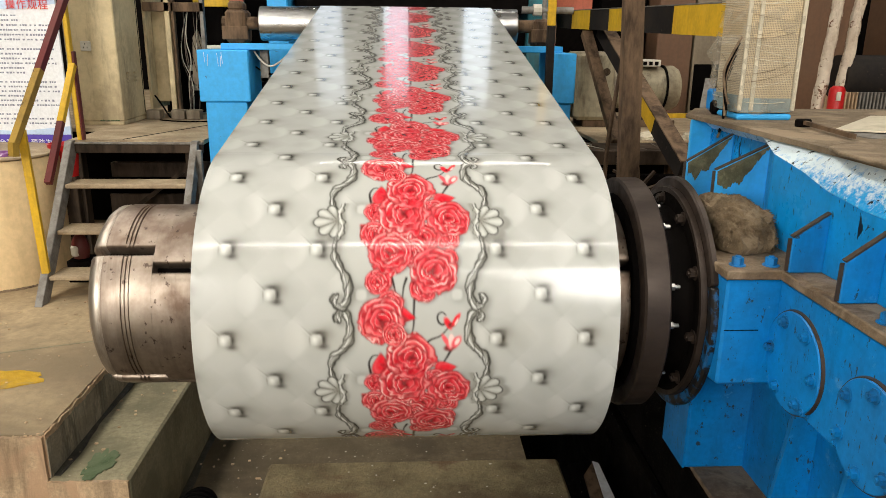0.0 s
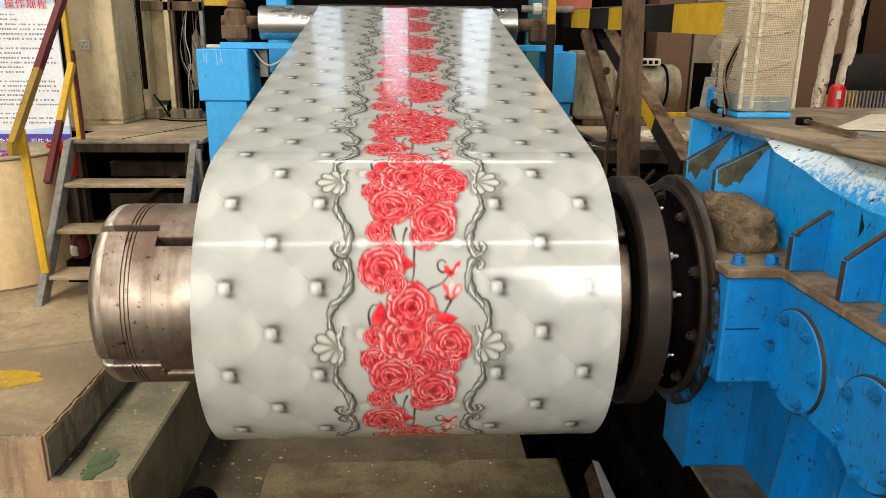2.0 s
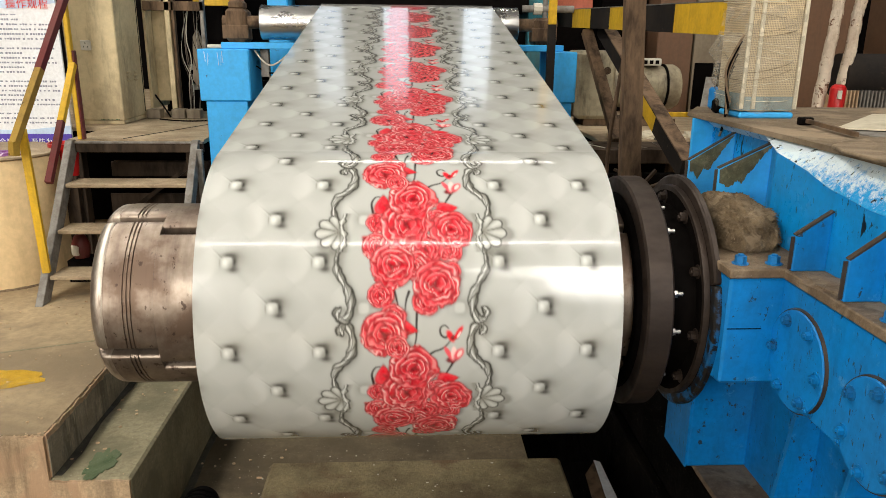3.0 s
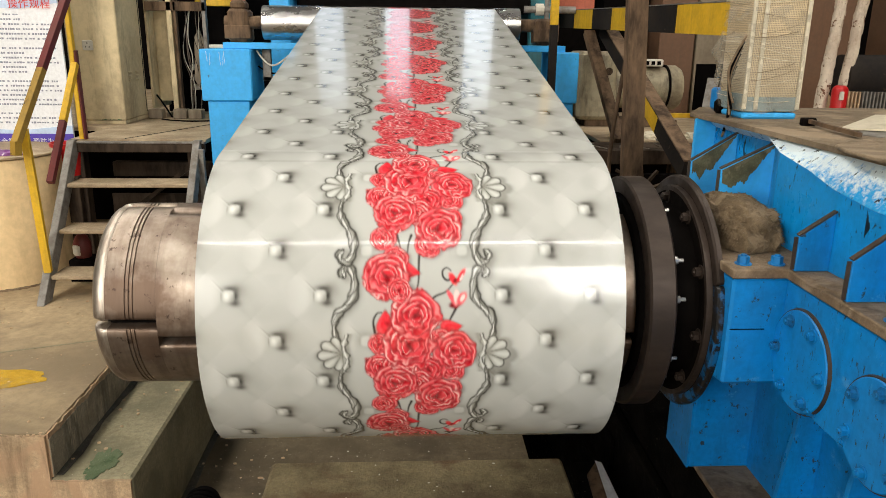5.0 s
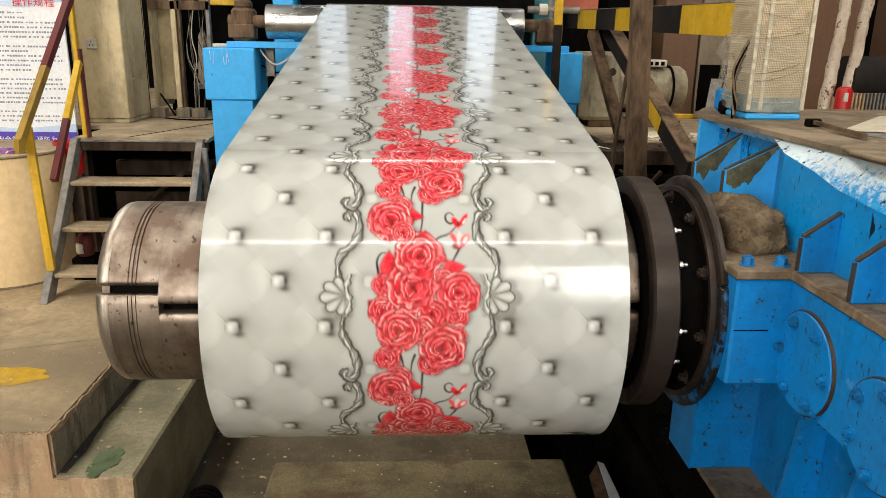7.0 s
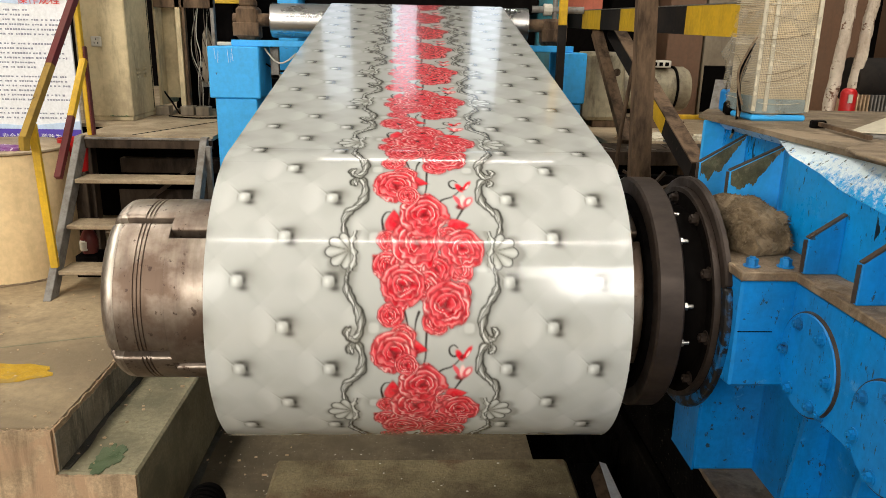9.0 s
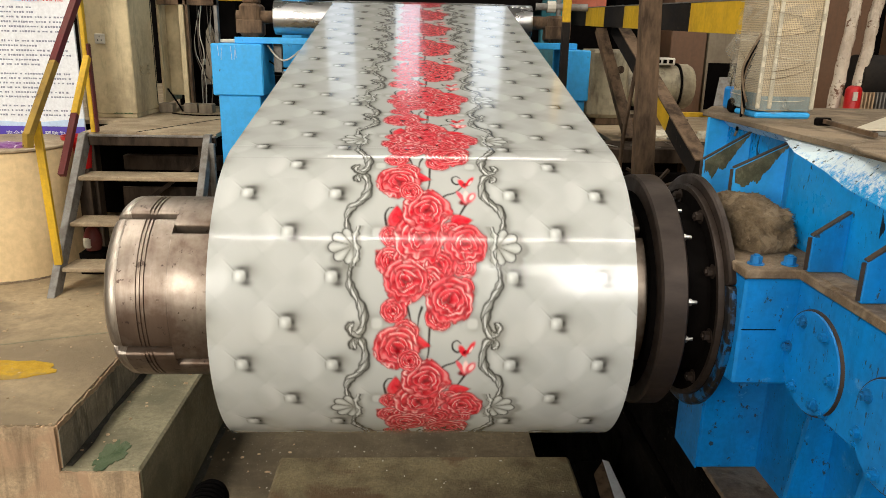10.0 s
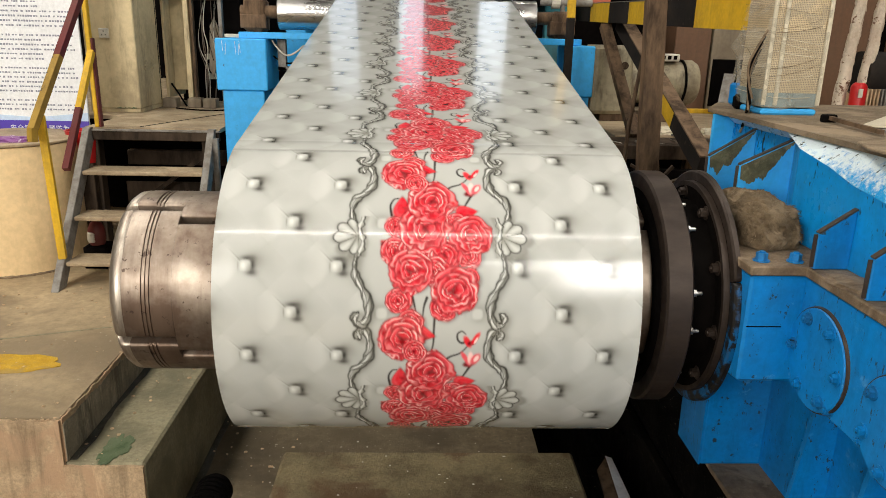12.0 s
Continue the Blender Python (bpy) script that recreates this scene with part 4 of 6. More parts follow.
def build_roller_frame():
    f = thing("roller_frame", "bright blue painted steel frame that carries the roller", "frame", (0, 3.1, 0))
    z = ROLLER.z
    for x0, x1, xa, xb in ((-1.455, -1.10, -1.42, -1.13), (1.02, 1.21, 1.03, 1.19)):
        part("box_beam", B((x0, x1, 2.9, 3.35, 1.265, 1.62), bevel=0.008), BLUE_LIGHTENED, f)
        part("column", B((xa, xb, 2.915, 3.32, 0.0, 1.264), bevel=0.006), BLUE_LIGHTENED, f)
    part("sole_plate", B((-1.30, -0.62, 2.96, 3.3, 1.621, 1.665)), BLUE_LIGHTENED, f)
    part("sole_plate", B((0.80, 1.12, 2.96, 3.3, 1.621, 1.665)), BLUE_LIGHTENED, f)
    part("cross_beam", B((-1.099, 1.019, 3.2, 3.32, 0.84, 1.0)), BLUE, f)
    for x in (-1.2, 0.98):
        tops = [(x - 0.05, x + 0.05, 3.02, 3.2, z + 0.08, z + 0.15)] if x < 0 else []
        part("bearing_block", B((x - 0.07, x + 0.07, 3.0, 3.24, 1.666, z + (0.09 if x < 0 else 0.05)), *tops, bevel=0.02), RUSTY, f, "brown greasy bearing block")
        part("cap", B((x - 0.09, x + 0.09, 2.985, 3.0, 1.69, z - 0.02), bevel=0.006), RUSTY, f)
    part("bracket", B((-1.05, -0.99, 3.05, 3.10, 1.40, 1.62), (-1.05, -0.86, 3.05, 3.10, 1.40, 1.43), bevel=0.004), GREYSTEEL, f, "grey steel bracket")
    cable("hose", [(-1.08, 3.02, 1.61), (-1.02, 3.0, 1.52), (-0.94, 3.02, 1.50), (-0.86, 3.05, 1.58)], 0.007, PLASTIC, f)
    cable("hose", [(-1.09, 3.1, 1.50), (-1.0, 3.05, 1.44), (-0.9, 3.05, 1.47), (-0.8, 3.1, 1.40)], 0.006, BLACK, f)
    for k, (x, z, h) in enumerate(((-1.40, 1.585, 0.05), (-1.385, 1.57, 0.06), (-1.31, 1.58, 0.07), (-1.295, 1.56, 0.05), (-1.28, 1.585, 0.06))):
        part("scratch", bar(bmesh.new(), (x, 2.8985, z - h), (x + 0.012 * (k % 2 - 0.5), 2.8985, z + 0.02), 0.005, 0.0015), PAPER, f, "white scratch in the paint")
    return f


def motions(coil, mandrel, roller, pieces):
    """All that turns and runs."""
    quick = [k / 10 for k in range(121)]
    walk(coil, [(t, pose(0, 0, AXIS, math.degrees(travel(t) / R))) for t in quick])
    # the mandrel's small growing lag is set to fit its slots in the camera's view
    walk(mandrel, [(t, pose(0, 0, AXIS, math.degrees(travel(t) / R - 0.055 * (t / 12) ** 3))) for t in quick])
    fast = [k / 30 for k in range(361)]
    walk(roller, [(t, pose(*ROLLER, math.degrees(travel(t) / RR))) for t in fast])
    steps = [k / 15 for k in range(181)]
    runs = [travel(t) for t in steps]
    for ob, s in pieces:
        walk(ob, [(t, run_pose(s + d)) for t, d in zip(steps, runs)])


build_hall()
build_tubes()
COIL = build_coil()
MANDREL = build_mandrel()
ROLL = build_roller()
build_roller_frame()
STRIP, PIECES = build_strip()


def perforated():
    s = Shader("perforated_pale_sheet")
    v = s.t.nodes.new("ShaderNodeTexVoronoi")
    v.voronoi_dimensions = "2D"
    v.inputs["Scale"].default_value = 150
    v.inputs["Randomness"].default_value = 0.1
    xyz = s.node("SeparateXYZ", Vector=s.co)
    flat = s.t.nodes.new("ShaderNodeMath")
    s.t.links.new(xyz.outputs[0], flat.inputs[0])
    s.t.links.new(xyz.outputs[1], flat.inputs[1])
    s.t.links.new(s.node("CombineXYZ", X=flat.outputs[0], Y=xyz.outputs[2]).outputs[0], v.inputs["Vector"])
    dots = s.grey(v.outputs["Distance"], 0.28, 0.36)
    col = s.mix(s.grey(s.noise(6, 5), 0.35, 0.7), (0.66, 0.53, 0.34), (0.48, 0.37, 0.21))
    s.set("Base Color", s.mix(dots, (0.25, 0.20, 0.13), col))
    s.set("Roughness", 0.5)
    s.bump(dots, 0.5, 0.002)
    return s.mat


PERFORATED = perforated()
RIMRUST = bare("brown_burnished_rim", (0.09, 0.065, 0.046), 0.38, 0.5, None, (0.05, 0.03, 0.02), 0.8, 12.0)
LAGGING = painted("stained_white_lagging", (0.70, 0.60, 0.47), wear=0.555, rough=0.7, chip=(0.16, 0.08, 0.045), dirt=0.5, grime=(0.28, 0.16, 0.09), scale=9)


def heap(bm, cx, cy, cz, rx, ry, rz, seed):
    """A lumpy mound."""
    r = bmesh.ops.create_icosphere(bm, subdivisions=4, radius=1)
    for v in r["verts"]:
        d = v.co.normalized()
        k = 1 + 0.22 * noise.noise(d * 2.2 + Vector((seed, 0, 0))) + 0.16 * noise.noise(d * 6 + Vector((0, seed, 0))) + 0.07 * noise.noise(d * 17)
        v.co = Vector((cx + d.x * rx * k, cy + d.y * ry * k, cz + max(d.z, -0.05) * rz * k))
    return bm


# ---- the gearbox beside the coil ----


def loft(bm, rings):
    """A solid through like-numbered outlines."""
    rows = [[bm.verts.new(p) for p in ring] for ring in rings]
    n = len(rows[0])
    for a, b in zip(rows, rows[1:]):
        for k in range(n):
            bm.faces.new((a[k], a[(k + 1) % n], b[(k + 1) % n], b[k]))
    bm.faces.new(rows[0]), bm.faces.new(rows[-1])
    return bm


def cover(parent, y, z, r, x=1.1, bolts=6, phase=20):
    c = part("bearing_cover", turned(bmesh.new(), ((x - 0.003, 0.3 * r), (x - 0.003, r - 0.003), (x - 0.010, r - 0.003), (x - 0.013, r - 0.006), (x - 0.013, 0.3 * r)), "x", (0, y, z), 48), BLUE, parent, "round bolted blue cover")
    part("cover_rim", turned(bmesh.new(), ((x + 0.002, r - 0.02), (x + 0.002, r + 0.003), (x - 0.0085, r), (x - 0.0085, r - 0.02)), "x", (0, y, z), 48), RIMRUST, c, "brown worn rim of the cover", True)
    for k in range(bolts):
        a = radians(phase + 360 / bolts * k)
        hexbolt(c, x - 0.013, y + 0.78 * r * math.cos(a), z + 0.78 * r * math.sin(a), r=0.0135, h=0.014, material=BLUE_BOLT)
    return c


def build_gearbox():
    g = thing("gearbox", "bright blue chipped steel gearbox with bolted covers and dried grease", "gearbox", (1.5, -0.4, 0))
    # lower casing: plate towards the coil, and the bearing housing in front of it
    bm = prism(bmesh.new(), ((-0.435, 0.69), (-2.2, 0.69), (-2.2, 1.03), (-0.435, 1.03)), "x", 1.10, 2.1, 0.006)
    part("lower_casing", bm, BLUE, g)
    part("bearing_housing", prism(bmesh.new(), ((-0.434, 0.69), (0.30, 0.60), (0.30, 1.03), (-0.434, 1.03)), "x", 0.94, 1.5, 0.008), BLUE, g)
    part("split_flange", B((0.93, 1.3, -0.445, 0.35, 1.031, 1.06), (1.09, 1.3, -2.2, -0.4451, 1.031, 1.06), bevel=0.004), GREASE, g, "flange covered with dried brown grease")
    # ring of the shaft's seal
    ring = part("seal_ring", turned(bmesh.new(), ((0.90, 0.30), (0.90, 0.355), (0.912, 0.365), (0.939, 0.365), (0.939, 0.30)), "x", (0, 0, AXIS), 56), DARKSTEEL, g, "greasy seal ring in near-black, shade included", True)
    part("ring_edge", turned(bmesh.new(), ((0.899, 0.352), (0.899, 0.368), (0.918, 0.370), (0.918, 0.352)), "x", (0, 0, AXIS), 56, True), DISC, ring, "brown worn edge of the ring", True)
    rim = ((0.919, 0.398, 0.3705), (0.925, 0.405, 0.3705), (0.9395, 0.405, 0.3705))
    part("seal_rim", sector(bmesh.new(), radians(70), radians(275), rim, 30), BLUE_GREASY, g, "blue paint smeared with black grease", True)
    # Darkening of the rim's upper half is put into its colour.
    part("darkened_rim", sector(bmesh.new(), radians(-84.7), radians(69.7), rim, 30), DISC, g, "upper rim darkened to brown", True)
    for k in range(10):
        a = radians(36 * k + 10)
        hexbolt(ring, 0.90, 0.328 * math.sin(a), AXIS + 0.328 * math.cos(a), r=0.016, h=0.018, material=DISC)
    cover(g, -0.57, 0.825, 0.150, phase=60)
    cover(g, -0.93, 0.80, 0.140, phase=95)
    part("weld_seam", B((0.945, 1.05, -0.4362, -0.434, 0.869, 0.8715), bevel=0), DARKSTEEL, g)
    for y in (-0.66, -0.82, -1.05):
        hexbolt(g, 1.1, y, 0.715, r=0.013, material=BLUE_BOLT)
    # upper casing with its chamfer and gussets
    walls = ((0.659, 1.30, 1.350), (0.44, 1.30, 1.350), (0.13, 1.30, 1.352), (-0.10, 1.20, 1.352), (-0.29, 1.20, 1.325), (-0.42, 1.20, 1.296), (-0.62, 1.20, 1.276), (-2.2, 1.20, 1.262))
    part("upper_casing", loft(bmesh.new(), [[(x, y, 1.061), (x, y, z), (1.42, y, z), (1.42, y, 1.061)] for y, x, z in walls]), BLUE_NICKED, g)
    part("peeling_sheen_edge", loft(bmesh.new(), [[(x, y, z + 0.0005), (1.262, y, 1.3845), (1.43, y, 1.3845), (1.43, y, z + 0.0005)] for y, x, z in walls]), PEELING_SHEEN, g, "sloping edge with peeling paint and a painted whitish sheen")
    part("end_plate", B((1.213, 2.1, 0.660, 0.680, 1.061, 1.3845), bevel=0.003), BLUE_LIGHTENED, g)
    for y, z0, z1, x0, x1 in ((0.44, 1.24, 1.350, 1.12, 1.2995), (0.12, 1.26, 1.356, 1.105, 1.2995), (-0.46, 1.165, 1.235, 1.10, 1.1995), (-0.72, 1.17, 1.245, 1.10, 1.1995)):
        # Rear gussets get the lightened blue in place of the light falling on them.
        ribs = part("gusset", prism(bmesh.new(), ((x0, 1.061), (x1, 1.061), (x1, z1), (x0, z0)), "y", y - 0.008, y + 0.008, 0.002), BLUE_LIGHTENED if y > 0 else BLUE, g)
        bm = bar(bmesh.new(), (x0 - 0.001, y, z0 + 0.003), (x1, y, z1 + 0.003), 0.0175, 0.005)
        bar(bm, (x0 - 0.002, y, z0 - 0.002), (x0 - 0.002, y, 1.066), 0.017, 0.004)
        part("grease_edge", bm, RIMRUST, ribs, "brown greasy gusset edge")
        if y > 0:
            smear = [(x0 + 0.004, z0 - 0.002)]
            for k in range(1, 60):
                u = k / 60
                d = 0.012 + (0.085 * math.sin(math.pi * min(1, 0.22 + 0.78 * u)) ** 1.4) * (0.85 + 0.35 * noise.noise(Vector((k * 0.12, y * 9, 1.0)))) + 0.011 * noise.noise(Vector((k * 0.6, y * 7, 5.0)))
                smear.append((x0 + 0.004 + (x1 - x0 - 0.012) * u, z0 + (z1 - z0) * u - max(d, 0.006)))
            smear.append((x1 - 0.006, z1 - 0.006))
            part("grease_smear", prism(bmesh.new(), smear, "y", y - 0.0105, y - 0.0082), DARKGREASE, ribs, "smeared dark grease")
    cap = prism(bmesh.new(), ((-0.27, 1.061), (0.25, 1.061), (0.22, 1.125), (-0.18, 1.125)), "x", 0.99, 1.199, 0.03)
    part("bearing_cap", cap, FUZZ, g, "cap caked with brown grease", True)
    bm = bmesh.new()
    bmesh.ops.create_icosphere(bm, subdivisions=5, radius=1)
    for v in bm.verts:
        d = v.co.normalized()
        q = Vector((math.copysign(abs(d.x) ** 0.7, d.x), math.copysign(abs(d.y) ** 0.7, d.y), max(d.z, -0.05) ** 0.8 if d.z > 0 else -0.02))
        k = 1 + 0.10 * noise.noise(d * 2.2) + 0.05 * noise.noise(d * 7) + 0.05 * noise.noise(d * 19) + 0.04 * noise.noise(d * 43)
        v.co = Vector((1.085 + 0.112 * q.x * k, -0.075 + 0.205 * q.y * k, 1.066 + 0.135 * q.z * k))
    random.seed(17)
    roots = [v.co.copy() for v in bm.verts if v.co.z > 1.085]
    part("grease_lump", bm, FUZZ, g, "lump of dried brown grease", True)
    bm = bmesh.new()
    for p in random.choices(roots, k=2400):
        out = Vector((p.x - 1.085, 0.4 * (p.y + 0.075), p.z - 1.10)).normalized()
        tip = p + (out + Vector([random.uniform(-1.4, 1.4) for _ in range(3)]) + Vector((-0.3, -0.5, -0.9))) * random.uniform(0.003, 0.0075)
        a, b = out.orthogonal().normalized() * 0.0022, out.cross(out.orthogonal()).normalized() * 0.0022
        base = [bm.verts.new(p + q) for q in (a, b - a, -a - b)]
        top = bm.verts.new(tip)
        for i in range(3):
            bm.faces.new((base[i], base[(i + 1) % 3], top))
    tagged(part("grease_fuzz", bm, FUZZ, g, "short stiff fuzz of caked grease"), kind="stuff")
    part("grease_lump", heap(bmesh.new(), 1.15, -0.60, 1.059, 0.06, 0.10, 0.012, 9.0), GREASE, g, "", True)
    for x, y in ((0.985, -0.385), (1.085, -0.39), (1.14, -0.86), (1.145, -0.98), (1.14, -1.2)):
        hexbolt(g, x, y, 1.06, "z", 1, 0.017, 0.022, BLUE_BOLT)
    # pedestal
    part("pedestal", prism(bmesh.new(), ((0.16, 0.02), (0.16, 0.64), (0.30, 0.599), (0.42, 0.30), (0.42, 0.02)), "x", 1.13, 2.1, 0.006), BLUE, g)
    part("pedestal", prism(bmesh.new(), ((-2.2, 0.02), (-2.2, 0.689), (0.159, 0.62), (0.159, 0.02)), "x", 1.37, 2.1, 0.006), BLUE, g)
    part("side_sheet", prism(bmesh.new(), ((0.161, 0.02), (0.161, 0.55), (0.40, 0.30), (0.40, 0.02)), "x", 1.122, 1.1295), BLUE, g)
    for y in (-0.30, -0.62, -0.95):
        part("stiffener", prism(bmesh.new(), ((1.22, 0.02), (1.369, 0.02), (1.369, 0.67), (1.30, 0.67)), "y", y - 0.01, y + 0.01), BLUE, g)
    part("base_plate", B((1.165, 2.1, -2.2, 0.43, 0.0, 0.0195)), GREASE, g, "dirty brown base plate")
    part("top_plate", prism(bmesh.new(), ((1.215, 0.745), (1.236, 0.28), (1.245, -0.30), (1.25, -2.2), (2.4, -2.2), (2.4, 1.02), (1.36, 1.02)), "z", 1.385, 1.403, 0.003), TOPDIRT, g, "dusty brown steel top plate")
    bm = prism(bmesh.new(), ((1.19, -0.475), (1.225, -0.36), (1.31, -0.286), (1.42, -0.21), (1.545, -0.167), (2.37, -0.14), (2.37, -1.5), (1.25, -1.35), (1.20, -0.9)), "z", 1.4035, 1.414, 0.003)
    part("loose_plate", bm, TOPDIRT, g, "dirty brown loose cover plate")
    return g


def build_gearbox_items():
    w = thing("hammer", "old dark steel hammer lying on the gearbox", "tool", (1.23, -0.2, 1.448))
    part("handle", bar(bmesh.new(), (1.24, -0.17, 1.462), (1.205, -0.50, 1.459), 0.012, 0.012), RUSTY, w, "brown handle")
    part("head", B((1.215, 1.262, -0.182, -0.160, 1.4475, 1.472), bevel=0.004), DARKSTEEL, w)
    p = thing("cardboard_sheet", "bent pale cardboard sheet lying on the gearbox", "cardboard", (1.4, -0.25, 1.448))
    bm = prism(bmesh.new(), ((1.26, -0.31), (1.55, -0.02), (1.66, -0.10), (1.40, -0.42)), "z", 1.452, 1.457)
    for v in bm.verts:
        v.co.z += 0.05 * max(0, v.co.x - 1.3)
    part("sheet", bm, FILM, p)
    part("sheet_below", prism(bmesh.new(), ((1.25, -0.40), (1.34, -0.315), (1.42, -0.44), (1.30, -0.54)), "z", 1.4478, 1.4515), GREYSTEEL, p)
    # guard box wrapped in film
    m = thing("guard_post", "pale perforated sheet-metal guard box wrapped in torn film", "guard", (1.2, 0.14, 1.448))
    part("foot", B((1.114, 1.304, 0.027, 0.20, 1.448, 1.468), bevel=0.006), BLUE_LIGHTENED, m)
    part("box", B((1.118, 1.30, 0.035, 0.235, 1.471, 2.6), bevel=0.004), PERFORATED, m)
    film = painted("pale_blue_film", (0.36, 0.52, 0.55), wear=0.6, rough=0.3, dirt=0.35, chip=(0.5, 0.47, 0.36))
    film.node_tree.nodes["Principled BSDF"].inputs["Alpha"].default_value = 0.5
    part("film_band", B((1.115, 1.303, 0.0325, 0.0345, 1.475, 1.52), (1.1135, 1.1165, 0.033, 0.236, 1.475, 1.53), bevel=0), film, m, "pale blue film round the foot")
    for x in (1.112, 1.152, 1.296):
        part("corner_strip", B((x, x + 0.014, 0.026, 0.034, 1.479, 2.6), bevel=0.002), FILM, m)
    random.seed(5)
    for k in range(14):
        z = 1.50 + 0.34 * random.random()
        d = random.uniform(-0.05, 0.06)
        pts = [(1.108, 0.24, z + 0.01), (1.106, 0.022, z), (1.2, 0.018, z + d * 0.4 - 0.008), (1.31, 0.022, z + d), (1.312, 0.24, z + d + 0.01)]
        o = cable("film_strand", pts, random.uniform(0.0005, 0.0010), FILM if k % 3 else GREASE, m)
    bm = bmesh.new()
    around = [(1.305 - 0.19 * k / 16, 0.030) for k in range(16)] + [(1.112, 0.030 + 0.2 * k / 14) for k in range(15)]
    grid = []
    for j in range(28):
        z = 1.475 + 0.0125 * j
        row = []
        for i, (x, y) in enumerate(around):
            f = 0.004 + 0.010 * abs(noise.noise(Vector((i * 0.25, j * 0.55, 2.0)))) + 0.006 * noise.noise(Vector((i * 0.5, j * 1.3, 6.0)))
            side = i > 15
            bulge = max(0, math.sin((i - 15) / 15 * math.pi)) * 0.055 * max(0, math.sin(math.pi * j / 27)) * (1 + 0.8 * noise.noise(Vector((i * 0.3, j * 0.2, 4)))) if side else 0
            row.append(bm.verts.new((x - (f + bulge if side else 0.2 * f), y - (0 if side else max(f, 0.003)), z + 0.03 * noise.noise(Vector((i * 0.14, 3, j * 0.06))))))
        grid.append(row)
    for j in range(27):
        for i in range(len(around) - 1):
            if not (j > 19 and noise.noise(Vector((i * 0.22, j * 0.3, 8))) > -0.05):
                bm.faces.new((grid[j][i], grid[j][i + 1], grid[j + 1][i + 1], grid[j + 1][i]))
    part("torn_film", bm, CLEARFILM, m, "crumpled clear torn film", True)
    for k in range(7):
        a = Vector((1.10, 0.03 + 0.01 * k, 1.72 - 0.02 * k))
        cable("film_strand", [a, a + Vector((-0.03, -0.01, -0.05)), a + Vector((-0.05 + 0.012 * k, 0.02, -0.13)), a + Vector((-0.02, 0.0, -0.22))], 0.004, BLACK if k % 2 else GREASE, m)
    b = thing("junction_box", "small blue painted box on the gearbox", "box", (1.1, 0.3, 1.448))
    part("box", B((1.16, 1.20, 0.30, 0.42, 1.448, 1.53), bevel=0.008), BLUE, b)
    part("hose", B((1.10, 1.14, 0.20, 0.24, 1.4485, 1.50), bevel=0.01), DARKSTEEL, b)
    # moved and enlarged about the camera to meet the top plate with the view unchanged
    eye, k = Vector((-0.03, -2.438, 1.692)), 1.184
    for ob in (w, p, m, b):
        ob.location = eye + (ob.location - eye) * k
        for piece in ob.children:
            piece.data.transform(Matrix.Scale(k, 4))


# ---- pit ----


